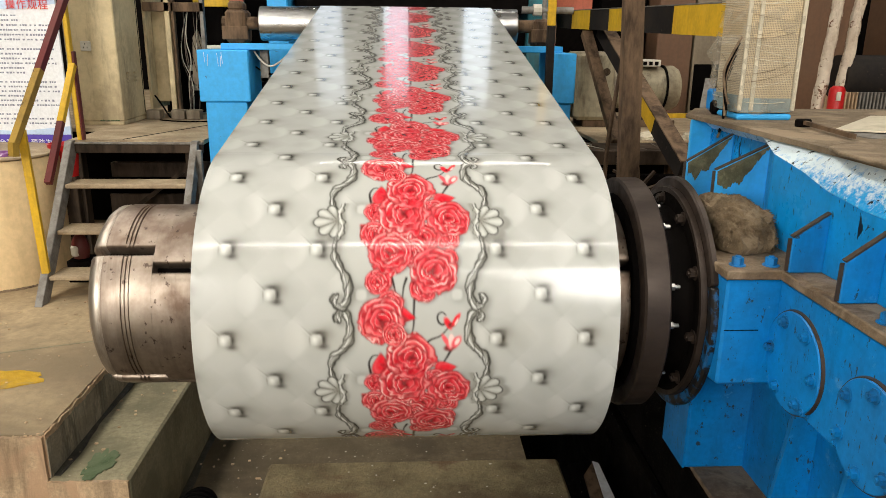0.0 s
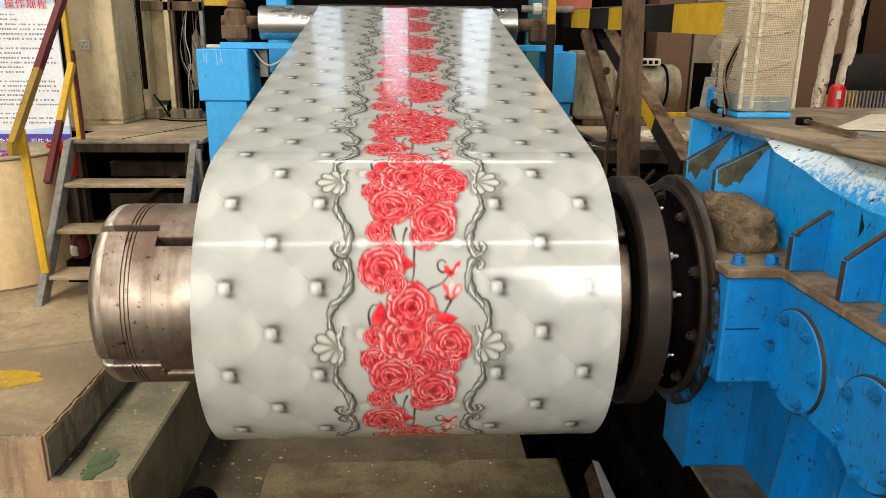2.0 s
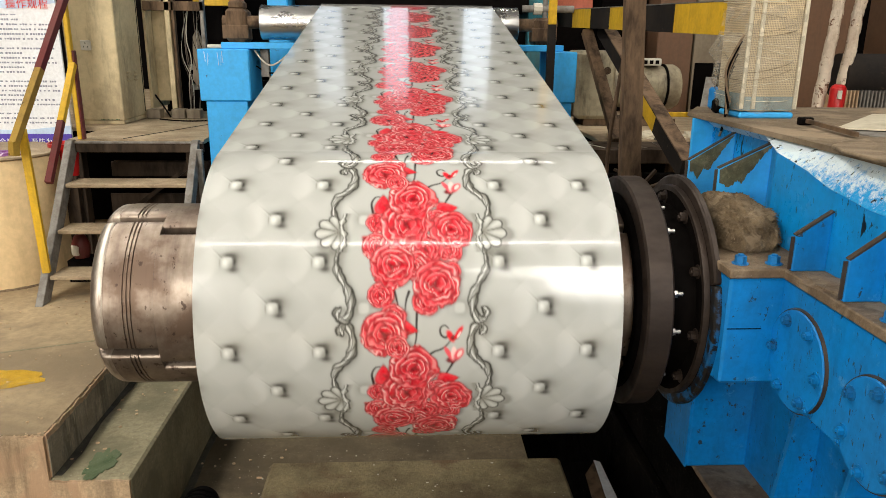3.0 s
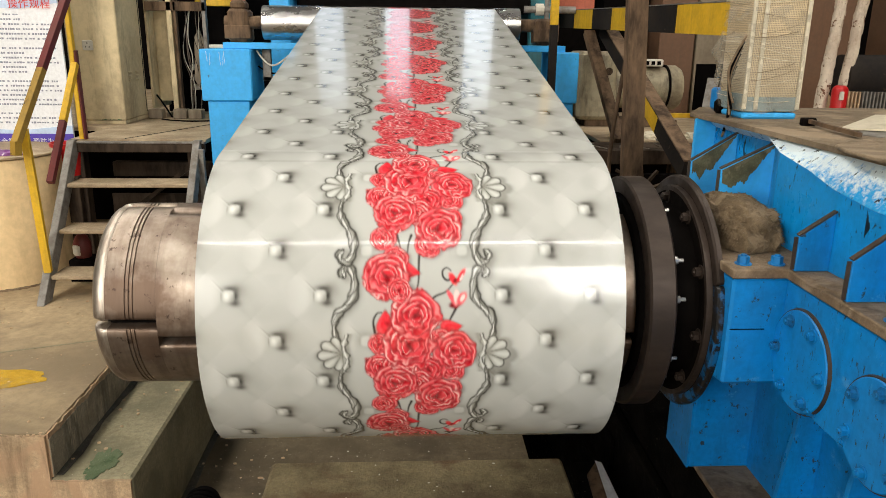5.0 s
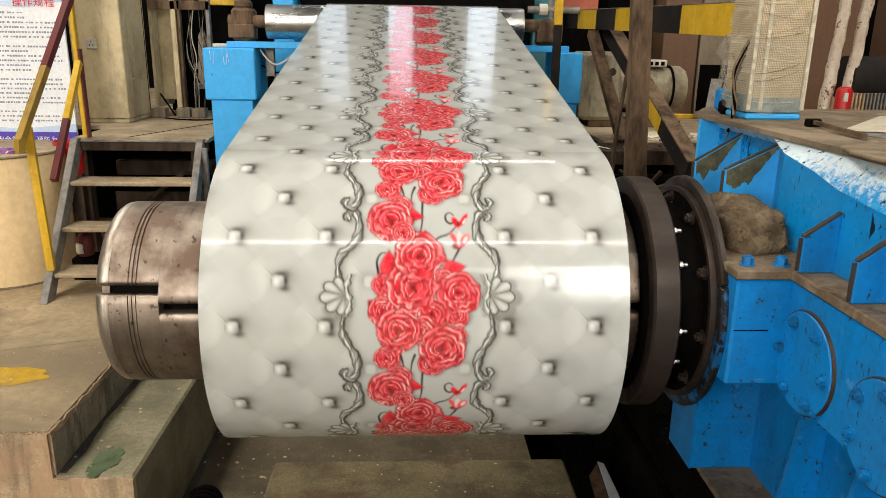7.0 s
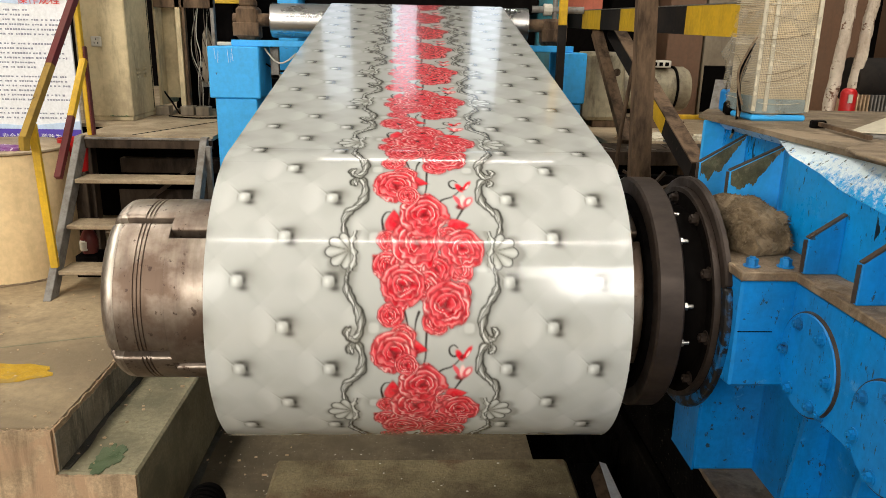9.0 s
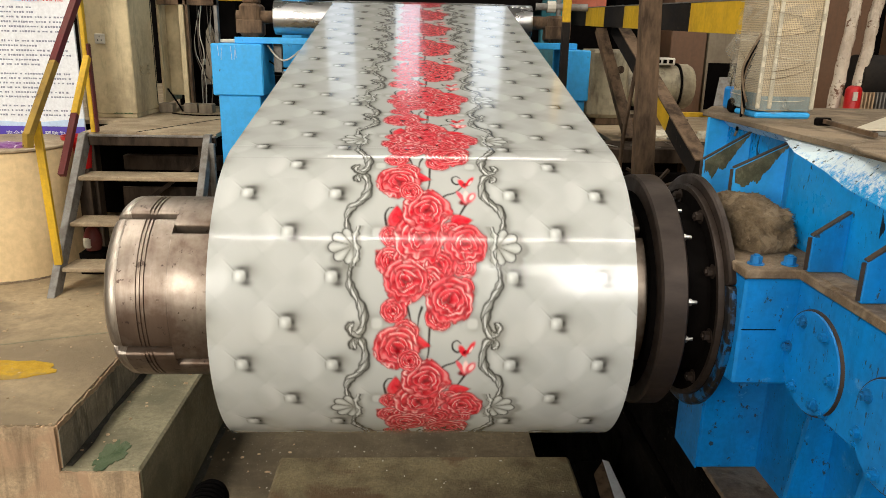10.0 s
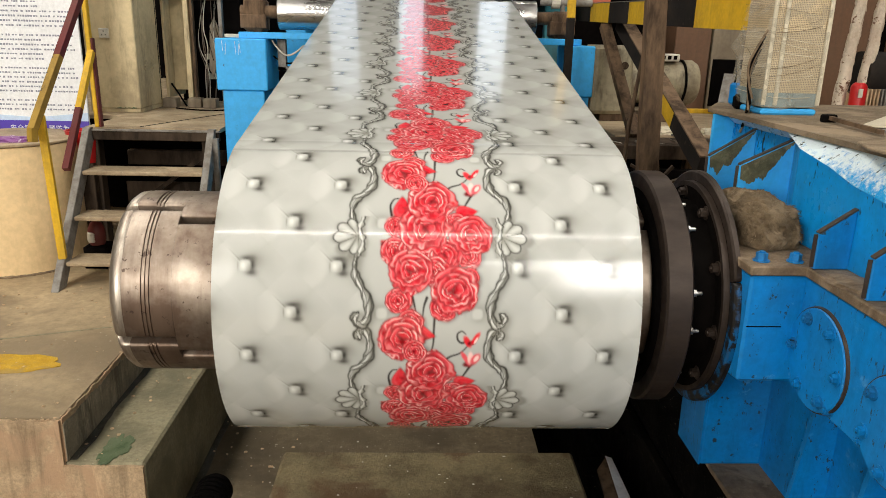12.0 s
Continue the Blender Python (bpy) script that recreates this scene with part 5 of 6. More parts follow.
def build_pit():
    b = thing("concrete_block", "low olive-brown concrete block under the coil", "block", (0, 0.2, -0.75))
    part("body", B((-0.63, 0.69, -0.9, 0.53, -0.75, -0.15), bevel=0.015), BLOCK, b)
    r = thing("rail", "steel rail lying in the pit, coloured black for shade", "rail", (1.0, 1.0, -0.3))
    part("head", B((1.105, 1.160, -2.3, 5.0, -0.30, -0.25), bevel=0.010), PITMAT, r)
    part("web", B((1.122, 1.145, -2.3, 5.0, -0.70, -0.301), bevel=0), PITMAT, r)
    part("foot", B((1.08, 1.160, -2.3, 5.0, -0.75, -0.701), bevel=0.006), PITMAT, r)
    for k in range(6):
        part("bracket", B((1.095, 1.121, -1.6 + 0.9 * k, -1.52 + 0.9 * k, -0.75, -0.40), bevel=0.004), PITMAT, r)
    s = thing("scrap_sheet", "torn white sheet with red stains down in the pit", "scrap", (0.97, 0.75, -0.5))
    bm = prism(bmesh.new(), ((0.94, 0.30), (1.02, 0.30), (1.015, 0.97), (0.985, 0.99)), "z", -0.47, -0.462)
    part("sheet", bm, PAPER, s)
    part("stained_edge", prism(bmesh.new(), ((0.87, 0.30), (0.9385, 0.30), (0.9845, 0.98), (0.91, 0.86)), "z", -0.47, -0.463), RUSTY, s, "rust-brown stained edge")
    part("support", B((0.86, 1.03, 0.25, 1.0, -1.5, -0.471), bevel=0.01), PITMAT, s, "support coloured black for shade")
    h = thing("hose_end", "black ribbed hose end beside the block", "hose", (-0.93, 0.40, -0.75))
    mid = (-0.93, 0.27, -0.310)
    for k in range(5):
        part("rib", turned(bmesh.new(), ((0.06 + 0.03 * k, 0.066), (0.06 + 0.03 * k, 0.080), (0.075 + 0.03 * k, 0.080), (0.075 + 0.03 * k, 0.066)), "y", mid, 24), BLACK, h, "", True)
    part("tube", turned(bmesh.new(), ((0.055, 0.03), (0.055, 0.068), (0.22, 0.068), (0.22, 0.03)), "y", mid, 24), BLACK, h, "", True)
    part("stand", B((-0.99, -0.87, 0.34, 0.47, -0.75, -0.388)), PITMAT, h)
    # worn paint on the floor
    bm = bmesh.new()
    random.seed(3)
    def blob(cx, cy, rx, ry, z, ragged=0.25, n=26, sq=0.5):
        pts = []
        for k in range(n):
            a = 2 * math.pi * k / n
            c, s = math.cos(a), math.sin(a)
            q = (abs(c) ** 4 + abs(s) ** 4) ** -0.25 * sq + (1 - sq)
            rr = q * (1 + ragged * (noise.noise(Vector((c * 2, s * 2, cx))) + 0.5 * noise.noise(Vector((c * 6, s * 6, cy)))))
            pts.append((cx + rx * c * rr, cy + ry * s * rr))
        return prism(bmesh.new(), pts, "z", z, z + 0.0035)
    setting("yellow_marking", blob(-2.14, 1.10, 0.27, 0.105, 0.001), YELLOWPAINT, "worn yellow paint marking on the concrete floor", "floor marking")
    setting("green_paint_patch", blob(-1.435, 0.65, 0.068, 0.125, -0.219, 0.45, 60, 0.3), GREENPAINT, "worn green paint patch on the concrete step", "floor marking")
    bm = bmesh.new()
    for k in range(240):
        x, y = random.uniform(-3.4, -0.7), random.uniform(0.56, 2.6)
        z = 0.0 if x < -1.64 else (-0.22 if x < -1.28 else -0.75)
        if -1.68 < x < -1.62 or -1.3 < x < -1.26:
            continue
        q = random.uniform(0.003, 0.011)
        bmesh.ops.create_icosphere(bm, subdivisions=1, radius=q, matrix=Matrix.Translation((x, y, z + q * 0.3)) @ Matrix.Diagonal((random.uniform(0.7, 1.5), 1, 0.6, 1)))
    for k in range(120):
        t = random.random()
        q = random.uniform(0.002, 0.012) * random.uniform(0.5, 1)
        if k % 2:
            p = (-1.622 + random.uniform(-0.02, 0.006), 0.54 + 2.4 * t, random.uniform(-0.012, 0.002))
        else:
            p = (-1.63 - 0.9 * t, 0.532 + random.uniform(-0.006, 0.02), random.uniform(-0.012, 0.002))
        bmesh.ops.create_icosphere(bm, subdivisions=1, radius=q, matrix=Matrix.Translation(p) @ Matrix.Diagonal((random.uniform(0.7, 1.5), 1, 0.6, 1)))
    chips = bmesh.new()
    for k in range(160):
        x, y = random.uniform(-1.2, 0.65), random.uniform(0.0, 1.6)
        top = -0.15 if -0.6 < x and y < 0.5 else -0.75
        if abs(x + 0.63) < 0.05 or (x > -0.63 and abs(y - 0.53) < 0.04):
            continue
        q = random.uniform(0.0014, 0.0048)
        bmesh.ops.create_icosphere(chips, subdivisions=1, radius=q, matrix=Matrix.Translation((x, y, top + q * 0.3)) @ Matrix.Diagonal((random.uniform(0.7, 1.8), 1, 0.5, 1)))
    tagged(part("paint_flakes", chips, PLASTIC), "small pale flakes on the pit floor and block", "debris", kind="stuff")
    tagged(part("debris", bm, LEDGE), "small concrete crumbs on the floor", "debris", kind="stuff")


# ---- left side: stairs, platform, drum, board, cabinets ----


def stair_point(y):
    return (y - 2.19) * 1.387


def build_left():
    st = thing("steel_stairs", "grey steel stairs with worn treads up to a platform", "stairs", (-1.95, 2.5, 0))
    for x in (-2.40, -1.52):
        bm = bmesh.new()
        lo, hi = 2.17, 2.90
        prism(bm, ((lo, 0.0), (lo + 0.12, 0.0), (hi + 0.06, stair_point(hi) - 0.09), (hi + 0.06, stair_point(hi)), (hi, stair_point(hi))), "x", x - 0.025, x + 0.025, 0.003)
        part("stringer", bm, GREYSTEEL, st)
    for z in (0.165, 0.43, 0.71):
        y = 2.19 + z / 1.387
        part("tread", B((-2.374, -1.546, y, y + 0.22, z - 0.03, z), bevel=0.006), DUSTY, st, "dusty worn tread")
    part("post", B((-1.50, -1.46, 2.84, 2.88, 0.0, 0.93)), GREYSTEEL, st)
    pf = thing("platform", "dusty steel-plated work platform with channel edge", "platform", (-2.6, 4, 0))
    part("deck", prism(bmesh.new(), ((-2.43, 2.962), (-1.47, 2.962), (-1.47, 8.4), (-4.6, 8.4), (-4.6, 3.7), (-2.43, 3.7)), "z", 0.955, 0.985), DUSTY, pf)
    part("edge_channel", B((-2.374, -1.47, 2.93, 2.961, 0.895, 0.958), bevel=0.004), DARKRUST, pf, "dark brown channel edge")
    part("edge_lip", B((-2.374, -1.47, 2.922, 2.961, 0.9585, 0.972), bevel=0.003), GREYSTEEL, pf, "lighter grey lip")
    for x in (-3.6, -2.46, -1.6):
        for y in (3.1, 5.5):
            part("leg", B((x - 0.05, x + 0.05, y, y + 0.1, 0, 0.954)), DARKRUST, pf)
    part("cross_brace", bar(bmesh.new(), (-2.35, 3.3, 0.25), (-1.6, 3.3, 0.8), 0.06, 0.03), DARKRUST, pf)
    part("cross_beam", B((-2.4, -1.6, 3.6, 3.68, 0.60, 0.72)), DARKRUST, pf)
    part("hanging_plate", B((-2.35, -1.62, 3.40, 3.42, 0.22, 0.50), bevel=0.002), DARKRUST, pf, "dark brown plate under the deck")
    part("back_panel", B((-4.6, -1.5, 4.6, 4.66, 0.0, 0.954)), DARKSTEEL, pf, "near-black panel standing for the dark under the deck")
    part("deck_seam", bar(bmesh.new(), (-2.05, 2.99, 0.9862), (-1.50, 4.4, 0.9862), 0.008, 0.004), DARKSTEEL, pf)
    rd = thing("red_bucket", "red plastic bucket behind the stairs", "bucket", (-2.52, 3.2, 0.0))
    part("pail", turned(bmesh.new(), ((0.70, 0.090), (0.93, 0.115), (0.94, 0.12), (0.94, 0.108), (0.72, 0.085)), "z", (-2.53, 3.12, 0), 28), RED, rd, "", True)
    part("stand", B((-2.62, -2.44, 3.04, 3.2, 0.0, 0.699)), DARKRUST, rd)
    rag = thing("red_flask", "small red flask with a pale patch standing under the stairs", "flask", (-2.35, 2.76, 0.16))
    part("body", turned(bmesh.new(), ((0.161, 0.03), (0.165, 0.05), (0.21, 0.062), (0.27, 0.060), (0.32, 0.040), (0.345, 0.016), (0.365, 0.016)), "z", (-2.345, 2.76, 0), 24), MAROON, rag, "", True)
    part("patch", turned(bmesh.new(), ((0.19, 0.030), (0.20, 0.036), (0.255, 0.036), (0.265, 0.028)), "z", (-2.362, 2.726, 0), 16), PLASTIC, rag, "pale worn patch", True)
    part("stand", B((-2.42, -2.26, 2.68, 2.86, 0.0, 0.160)), DARKSTEEL, rag)
    # railing
    rl = thing("stair_railing", "yellow and dark red painted angle-iron stair railing", "railing", (-2.4, 2.4, 0.2))
    a, b = Vector((-2.425, 2.22, 1.055)), Vector((-2.29, 2.92, 2.0))
    part("handrail", bar(bmesh.new(), a.lerp(b, 0.46), b, 0.045, 0.045), MAROON, rl, "dark red upper handrail")
    part("handrail", bar(bmesh.new(), a, a.lerp(b, 0.459), 0.045, 0.045), OLIVEYELLOW, rl, "worn yellow lower handrail")
    part("handrail_end", bar(bmesh.new(), a + Vector((0, 0, 0.012)), a + Vector((-0.005, -0.01, -0.075)), 0.045, 0.045), OLIVEYELLOW, rl)
    c, d = Vector((-2.322, 2.37, 0.78)), Vector((-2.315, 2.93, 1.51))
    part("midrail", bar(bmesh.new(), c.lerp(d, 0.5), d, 0.04, 0.04), YELLOW, rl)
    part("midrail", bar(bmesh.new(), c, c.lerp(d, 0.499), 0.04, 0.04), MAROON, rl)
    part("lower_post", bar(bmesh.new(), (-2.39, 2.32, 0.19), (-2.415, 2.315, 1.13), 0.045, 0.045), YELLOW, rl)
    part("upper_post", B((-2.352, -2.322, 2.94, 2.985, 0.986, 2.1)), YELLOW, rl)
    part("upper_post_web", B((-2.321, -2.305, 2.94, 2.985, 0.986, 1.6)), MAROON, rl)
    # drum
    dr = thing("cream_pedestal", "cream painted round concrete pedestal with scuffed foot", "pedestal", (-2.98, 2.92, 0))
    part("body", turned(bmesh.new(), ((0.0, 0.47), (0.03, 0.465), (0.86, 0.465), (0.885, 0.455)), "z", (-2.98, 2.92, 0), 64), CREAM, dr, "", True)
    part("top", turned(bmesh.new(), ((0.886, 0.45), (0.896, 0.47), (0.908, 0.47), (0.912, 0.46)), "z", (-2.98, 2.92, 0), 64), DUSTY, dr, "dusty top plate", True)
    bm = bmesh.new()
    for k in range(120):
        t = radians(200 + 160 * k / 120)
        q = 0.012 + 0.014 * abs(noise.noise(Vector((k * 0.31, 2.0, 0))))
        bmesh.ops.create_icosphere(bm, subdivisions=1, radius=q, matrix=Matrix.Translation((-2.98 + (0.475 + 0.3 * q) * math.cos(t), 2.92 + (0.475 + 0.3 * q) * math.sin(t), 0.004)) @ Matrix.Diagonal((1.3, 1.3, 0.55, 1)))
    tagged(part("foot_dirt", bm, GREASE, dr, "brown dirt gathered round the foot"), kind="stuff")
    bag = thing("purple_bag", "crumpled purple and white plastic bag on the pedestal", "bag", (-2.8, 2.62, 0.912))
    part("bag", heap(bmesh.new(), -2.80, 2.68, 0.912, 0.15, 0.07, 0.035, 3.0), painted("purple_plastic", (0.22, 0.07, 0.24), wear=0.6, rough=0.3, chip=(0.6, 0.5, 0.6), dirt=0.1, scale=14), bag, "", True)
    # rules board
    bd = thing("notice_board", "white printed safety rules board with violet-blue bottom band", "board", (-3.2, 3.42, 0.85))
    part("panel", B((-4.0, -2.60, 3.42, 3.44, 0.85, 2.55), bevel=0.002), PAPER, bd)
    part("bottom_band", B((-4.0, -2.60, 3.413, 3.4195, 0.85, 0.965), bevel=0), INKBLUE, bd)
    part("top_wave", prism(bmesh.new(), ((-4.0, 1.97), (-3.2, 1.90), (-2.9, 1.885), (-2.6, 1.93), (-2.6, 2.55), (-4.0, 2.55)), "y", 3.414, 3.4195), INKSKY, bd)
    part("top_wave_dark", prism(bmesh.new(), ((-2.80, 1.95), (-2.6, 1.955), (-2.6, 2.1), (-2.86, 2.0)), "y", 3.409, 3.4135), INKBLUE, bd)
    part("low_wave", prism(bmesh.new(), ((-4.0, 0.966), (-2.6, 0.966), (-2.6, 1.03), (-3.0, 0.99), (-4.0, 1.05)), "y", 3.4145, 3.4195), INKSKY, bd)
    random.seed(11)
    for row in range(24):
        z = 1.845 - row * 0.0345
        if row % 7 == 6:
            continue
        bm = bmesh.new()
        x, end = -3.42, -2.64 - random.choice((0.0, 0.0, 0.03, 0.25))
        while x < end:
            w = random.uniform(0.010, 0.017)
            bmesh.ops.create_cube(bm, size=1, matrix=Matrix.Translation((x, 3.4185, z)) @ Matrix.Diagonal((w, 0.002, random.uniform(0.009, 0.015), 1)))
            x += w + random.choice((0.006, 0.006, 0.008, 0.02))
        tagged(part("print_line", bm, INKGREY, bd), kind="stuff")

    def words(text, x, z, size, mat, gap):
        for k, ch in enumerate(text):
            cu = bpy.data.curves.new("character", "FONT")
            cu.body, cu.size, cu.extrude, cu.resolution_u = ch, size, 0.0008, 2
            tmp = bpy.data.objects.new("character", cu)
            me = bpy.data.meshes.new_from_object(tmp)
            bpy.data.objects.remove(tmp)
            me.materials.clear()
            me.materials.append(mat)
            ob = new("character", me)
            ob.parent = bd
            ob.matrix_basis = Matrix.Translation(-bd.location) @ Matrix.Translation((x + k * gap, 3.406, z)) @ pose(0, 0, 0, 90)
    words("操作规程", -2.955, 1.895, 0.075, INKRED, 0.078)
    words("安全第一", -3.20, 0.89, 0.05, PAPER, 0.054)
    words("预防为主", -2.905, 0.89, 0.05, PAPER, 0.054)
    for x in (-3.9, -2.66):
        part("leg", B((x - 0.02, x + 0.02, 3.441, 3.48, 0.0, 2.5)), GREYSTEEL, bd)
    # cabinets on the platform
    cb = thing("control_cabinet", "dirty beige sheet-metal control cabinet with a wall socket", "cabinet", (-2.56, 4.2, 0.986))
    part("body", B((-2.78, -2.365, 3.90, 4.46, 1.02, 2.9), bevel=0.008), CABINET, cb)
    part("plinth", B((-2.775, -2.37, 3.905, 4.455, 0.986, 1.019)), CABINET, cb)
    part("door_gap", B((-2.3648, -2.3625, 4.42, 4.43, 1.05, 2.9), bevel=0), DARKSTEEL, cb)
    for y in (4.05, 4.22):
        for k in range(3):
            part("louvre", B((-2.364, -2.352, y, y + 0.07, 1.33 + 0.033 * k, 1.347 + 0.033 * k), bevel=0.004), CABINET, cb)
    moss = [(-2.56 + 0.16 * k / 12, 1.022 + 0.028 * abs(noise.noise(Vector((k * 0.7, 3.3, 0))))) for k in range(13)]
    part("moss_stain", prism(bmesh.new(), [(-2.56, 1.0215)] + moss + [(-2.40, 1.0215)], "y", 3.8955, 3.8995), GREENPAINT, cb, "dark green stain")
    so = part("socket", B((-2.645, -2.565, 3.875, 3.8995, 1.585, 1.665), bevel=0.006), PLASTIC, cb, "white plastic socket")
    for dx, dz in ((0, 0.016), (-0.014, -0.012), (0.014, -0.012)):
        part("pin_hole", B((-2.607 + dx, -2.601 + dx, 3.8735, 3.8755, 1.62 + dz, 1.632 + dz), bevel=0), DARKSTEEL, so)
    oc = thing("open_switch_cabinet", "open dirty beige switch cabinet full of loose cables", "cabinet", (-2.1, 4.8, 0.986))
    part("back", B((-2.36, -1.76, 5.05, 5.08, 0.99, 2.9)), DARKSTEEL, oc)
    part("side_panel", B((-2.355, -2.33, 4.55, 5.04, 1.06, 2.9)), CABINET, oc)
    part("inner_panel", B((-2.33, -2.14, 4.72, 4.75, 1.12, 1.95), bevel=0.004), CABINET, oc)
    part("door_post", B((-2.145, -2.10, 4.50, 4.56, 0.99, 2.9)), CABINET, oc, "pale door edge")
    part("door_post", B((-2.085, -2.06, 4.50, 4.56, 0.99, 2.9)), RUSTY, oc)
    part("door_post", B((-1.835, -1.80, 4.50, 4.56, 0.99, 2.9)), GREYSTEEL, oc)
    part("top_rail", B((-2.33, -1.80, 4.50, 4.54, 1.92, 2.0)), RUSTY, oc)
    bm = bmesh.new()
    for v in prism(bm, ((-1.97, 1.32), (-1.93, 1.25), (-1.88, 1.45), (-1.86, 1.62), (-1.92, 1.78), (-1.96, 1.70)), "y", 4.60, 4.62).verts:
        v.co.y += 0.15 * (v.co.z - 1.2)
    part("folded_drawing", bm, GREYCAB, oc, "stained folded paper")
    for k in range(3):
        part("terminal_row", B((-2.04, -1.88, 4.75, 4.84, 1.22 + 0.09 * k, 1.27 + 0.09 * k)), GREYSTEEL if k % 2 else PLASTIC, oc)
    random.seed(8)
    for k in range(13):
        x = random.uniform(-2.03, -1.86)
        pts = [(x + random.uniform(-0.03, 0.03), random.uniform(4.58, 4.8), 1.95), (x - 0.03, 4.62, 1.7), (x + random.uniform(-0.06, 0.08), 4.6, 1.5), (x + random.uniform(-0.05, 0.06), 4.66, 1.3), (x + random.uniform(-0.08, 0.08), 4.7, 1.03)]
        cable("wire", pts, random.uniform(0.002, 0.0045), PLASTIC if k % 5 == 0 else (WIRES if k % 2 else BLACK), oc)
    cable("wire", [(-2.32, 4.6, 1.18), (-2.27, 4.5, 1.16), (-2.2, 4.45, 1.08), (-2.16, 4.48, 0.99)], 0.008, BLACK, oc)
    for x, y in ((-2.28, 4.44), (-2.06, 4.44), (-1.92, 4.42)):
        bk = thing("concrete_brick", "grey-brown concrete brick under the cabinets", "brick", (x, y, 0.986), "bricks under the cabinets")
        part("body", B((x - 0.06, x + 0.06, y - 0.07, y + 0.05, 0.986, 1.07), bevel=0.006), GREYCAB, bk)
    cable("floor_cable", [(-2.2, 4.3, 0.99), (-1.95, 4.1, 0.992), (-1.7, 4.2, 0.992), (-1.48, 4.25, 0.992)], 0.006, BLACK, pf)


# ---- right side behind the gearbox ----


def striped(parent, p, q, w, d, cuts, first):
    """A bar in black and yellow stretches."""
    p, q = Vector(p), Vector(q)
    at = 0.0
    for k, c in enumerate(list(cuts) + [1.0]):
        m = (YELLOW, BLACKPAINT)[(k + first) % 2]
        part("stripe", bar(bmesh.new(), p.lerp(q, at), p.lerp(q, c), w, d), m, parent)
        at = c


def build_right():
    bm_ = thing("guard_beam", "black and yellow striped steel guard beam with braces", "guard rail", (1.4, 2.0, 0))
    near, far = Vector((1.51, 0.93, 1.80)), Vector((1.48, 5.195, 1.91))
    striped(bm_, near, far, 0.06, 0.15, (0.1925, 0.345, 0.501, 0.6315, 0.781), 0)
    lift = Vector((0, 0, 0.079))
    part("top_edge", bar(bmesh.new(), near + lift, far + lift, 0.066, 0.006), GREYSTEEL, bm_)
    part("brace", bar(bmesh.new(), (1.465, 3.72, 1.77), (1.53, 2.85, 1.0), 0.085, 0.05), RUSTY, bm_)
    a, b = Vector((1.565, 3.62, 1.80)), Vector((1.65, 1.80, 0.97))
    striped(bm_, a, b, 0.075, 0.12, (0.36, 0.74), 1)
    off = Vector((0.004, -0.026, 0.058))
    part("brace_top", bar(bmesh.new(), a + off, b + off, 0.095, 0.010), RUSTY, bm_)
    part("post", B((1.485, 1.535, 0.90, 0.96, 1.4035, 1.724)), RUSTY, bm_)
    ps = thing("striped_post", "black and yellow striped steel post beside the strip", "post", (0.97, 2.6, 0))
    part("upper", B((0.935, 0.985, 2.58, 2.63, 1.80, 2.6)), YELLOW, ps)
    part("lower", B((0.935, 0.985, 2.58, 2.63, 0.0, 1.799)), BLACKPAINT, ps)
    arm = thing("pressure_arm", "brown worn steel arm reaching down behind the coil", "arm", (1.1, 1.2, 0))
    bm = bmesh.new()
    prism(bm, ((1.005, 2.6), (1.095, 2.6), (1.160, 1.10), (1.20, 0.93), (1.075, 0.93), (1.070, 1.10)), "y", 1.17, 1.24, 0.006)
    part("arm", bm, RUSTY, arm)
    part("foot", B((1.06, 1.22, 1.1, 1.3, 0.0, 0.929)), RUSTY, arm)
    cable("hose", [(1.075, 1.3, 1.6), (1.045, 1.3, 1.35), (1.035, 1.32, 1.15), (1.03, 1.3, 0.9), (1.02, 1.3, 0.6)], 0.011, RUSTY, arm)
    pl = thing("right_platform", "dirty brown steel platform with channel beams", "platform", (2.5, 4, 0))
    part("deck", B((1.40, 7.5, 2.9, 8.4, 0.97, 1.0), bevel=0.003), DUSTY, pl)
    part("front_beam", B((0.98, 1.95, 2.25, 2.33, 0.93, 1.02)), DARKRUST, pl)
    part("front_beam", B((0.98, 2.4, 2.5, 2.89, 0.94, 0.99)), DARKRUST, pl)
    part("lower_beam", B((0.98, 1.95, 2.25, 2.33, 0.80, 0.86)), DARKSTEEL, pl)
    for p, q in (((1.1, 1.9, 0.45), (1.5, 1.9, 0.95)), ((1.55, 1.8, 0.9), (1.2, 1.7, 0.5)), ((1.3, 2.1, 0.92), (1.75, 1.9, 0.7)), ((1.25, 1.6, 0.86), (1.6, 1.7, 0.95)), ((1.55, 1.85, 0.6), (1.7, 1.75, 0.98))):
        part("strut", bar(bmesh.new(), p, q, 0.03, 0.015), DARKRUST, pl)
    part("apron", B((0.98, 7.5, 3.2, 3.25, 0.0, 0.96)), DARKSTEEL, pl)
    for x in (1.95, 3.0, 4.2):
        part("leg", B((x, x + 0.08, 2.92, 3.0, 0, 0.969)), RUSTY, pl)
    mo = thing("electric_motor", "ivory painted electric motor with gear housing", "motor", (1.9, 4.0, 1.0))
    part("barrel", turned(bmesh.new(), ((1.75, 0.10), (1.75, 0.175), (2.22, 0.175), (2.225, 0.19), (2.30, 0.19), (2.34, 0.165), (2.345, 0.10)), "x", (0, 4.0, 1.32), 40), IVORY, mo, "", True)
    part("band", turned(bmesh.new(), ((2.205, 0.17), (2.205, 0.194), (2.219, 0.194), (2.219, 0.17)), "x", (0, 4.0, 1.32), 40, True), DARKSTEEL, mo, "", True)
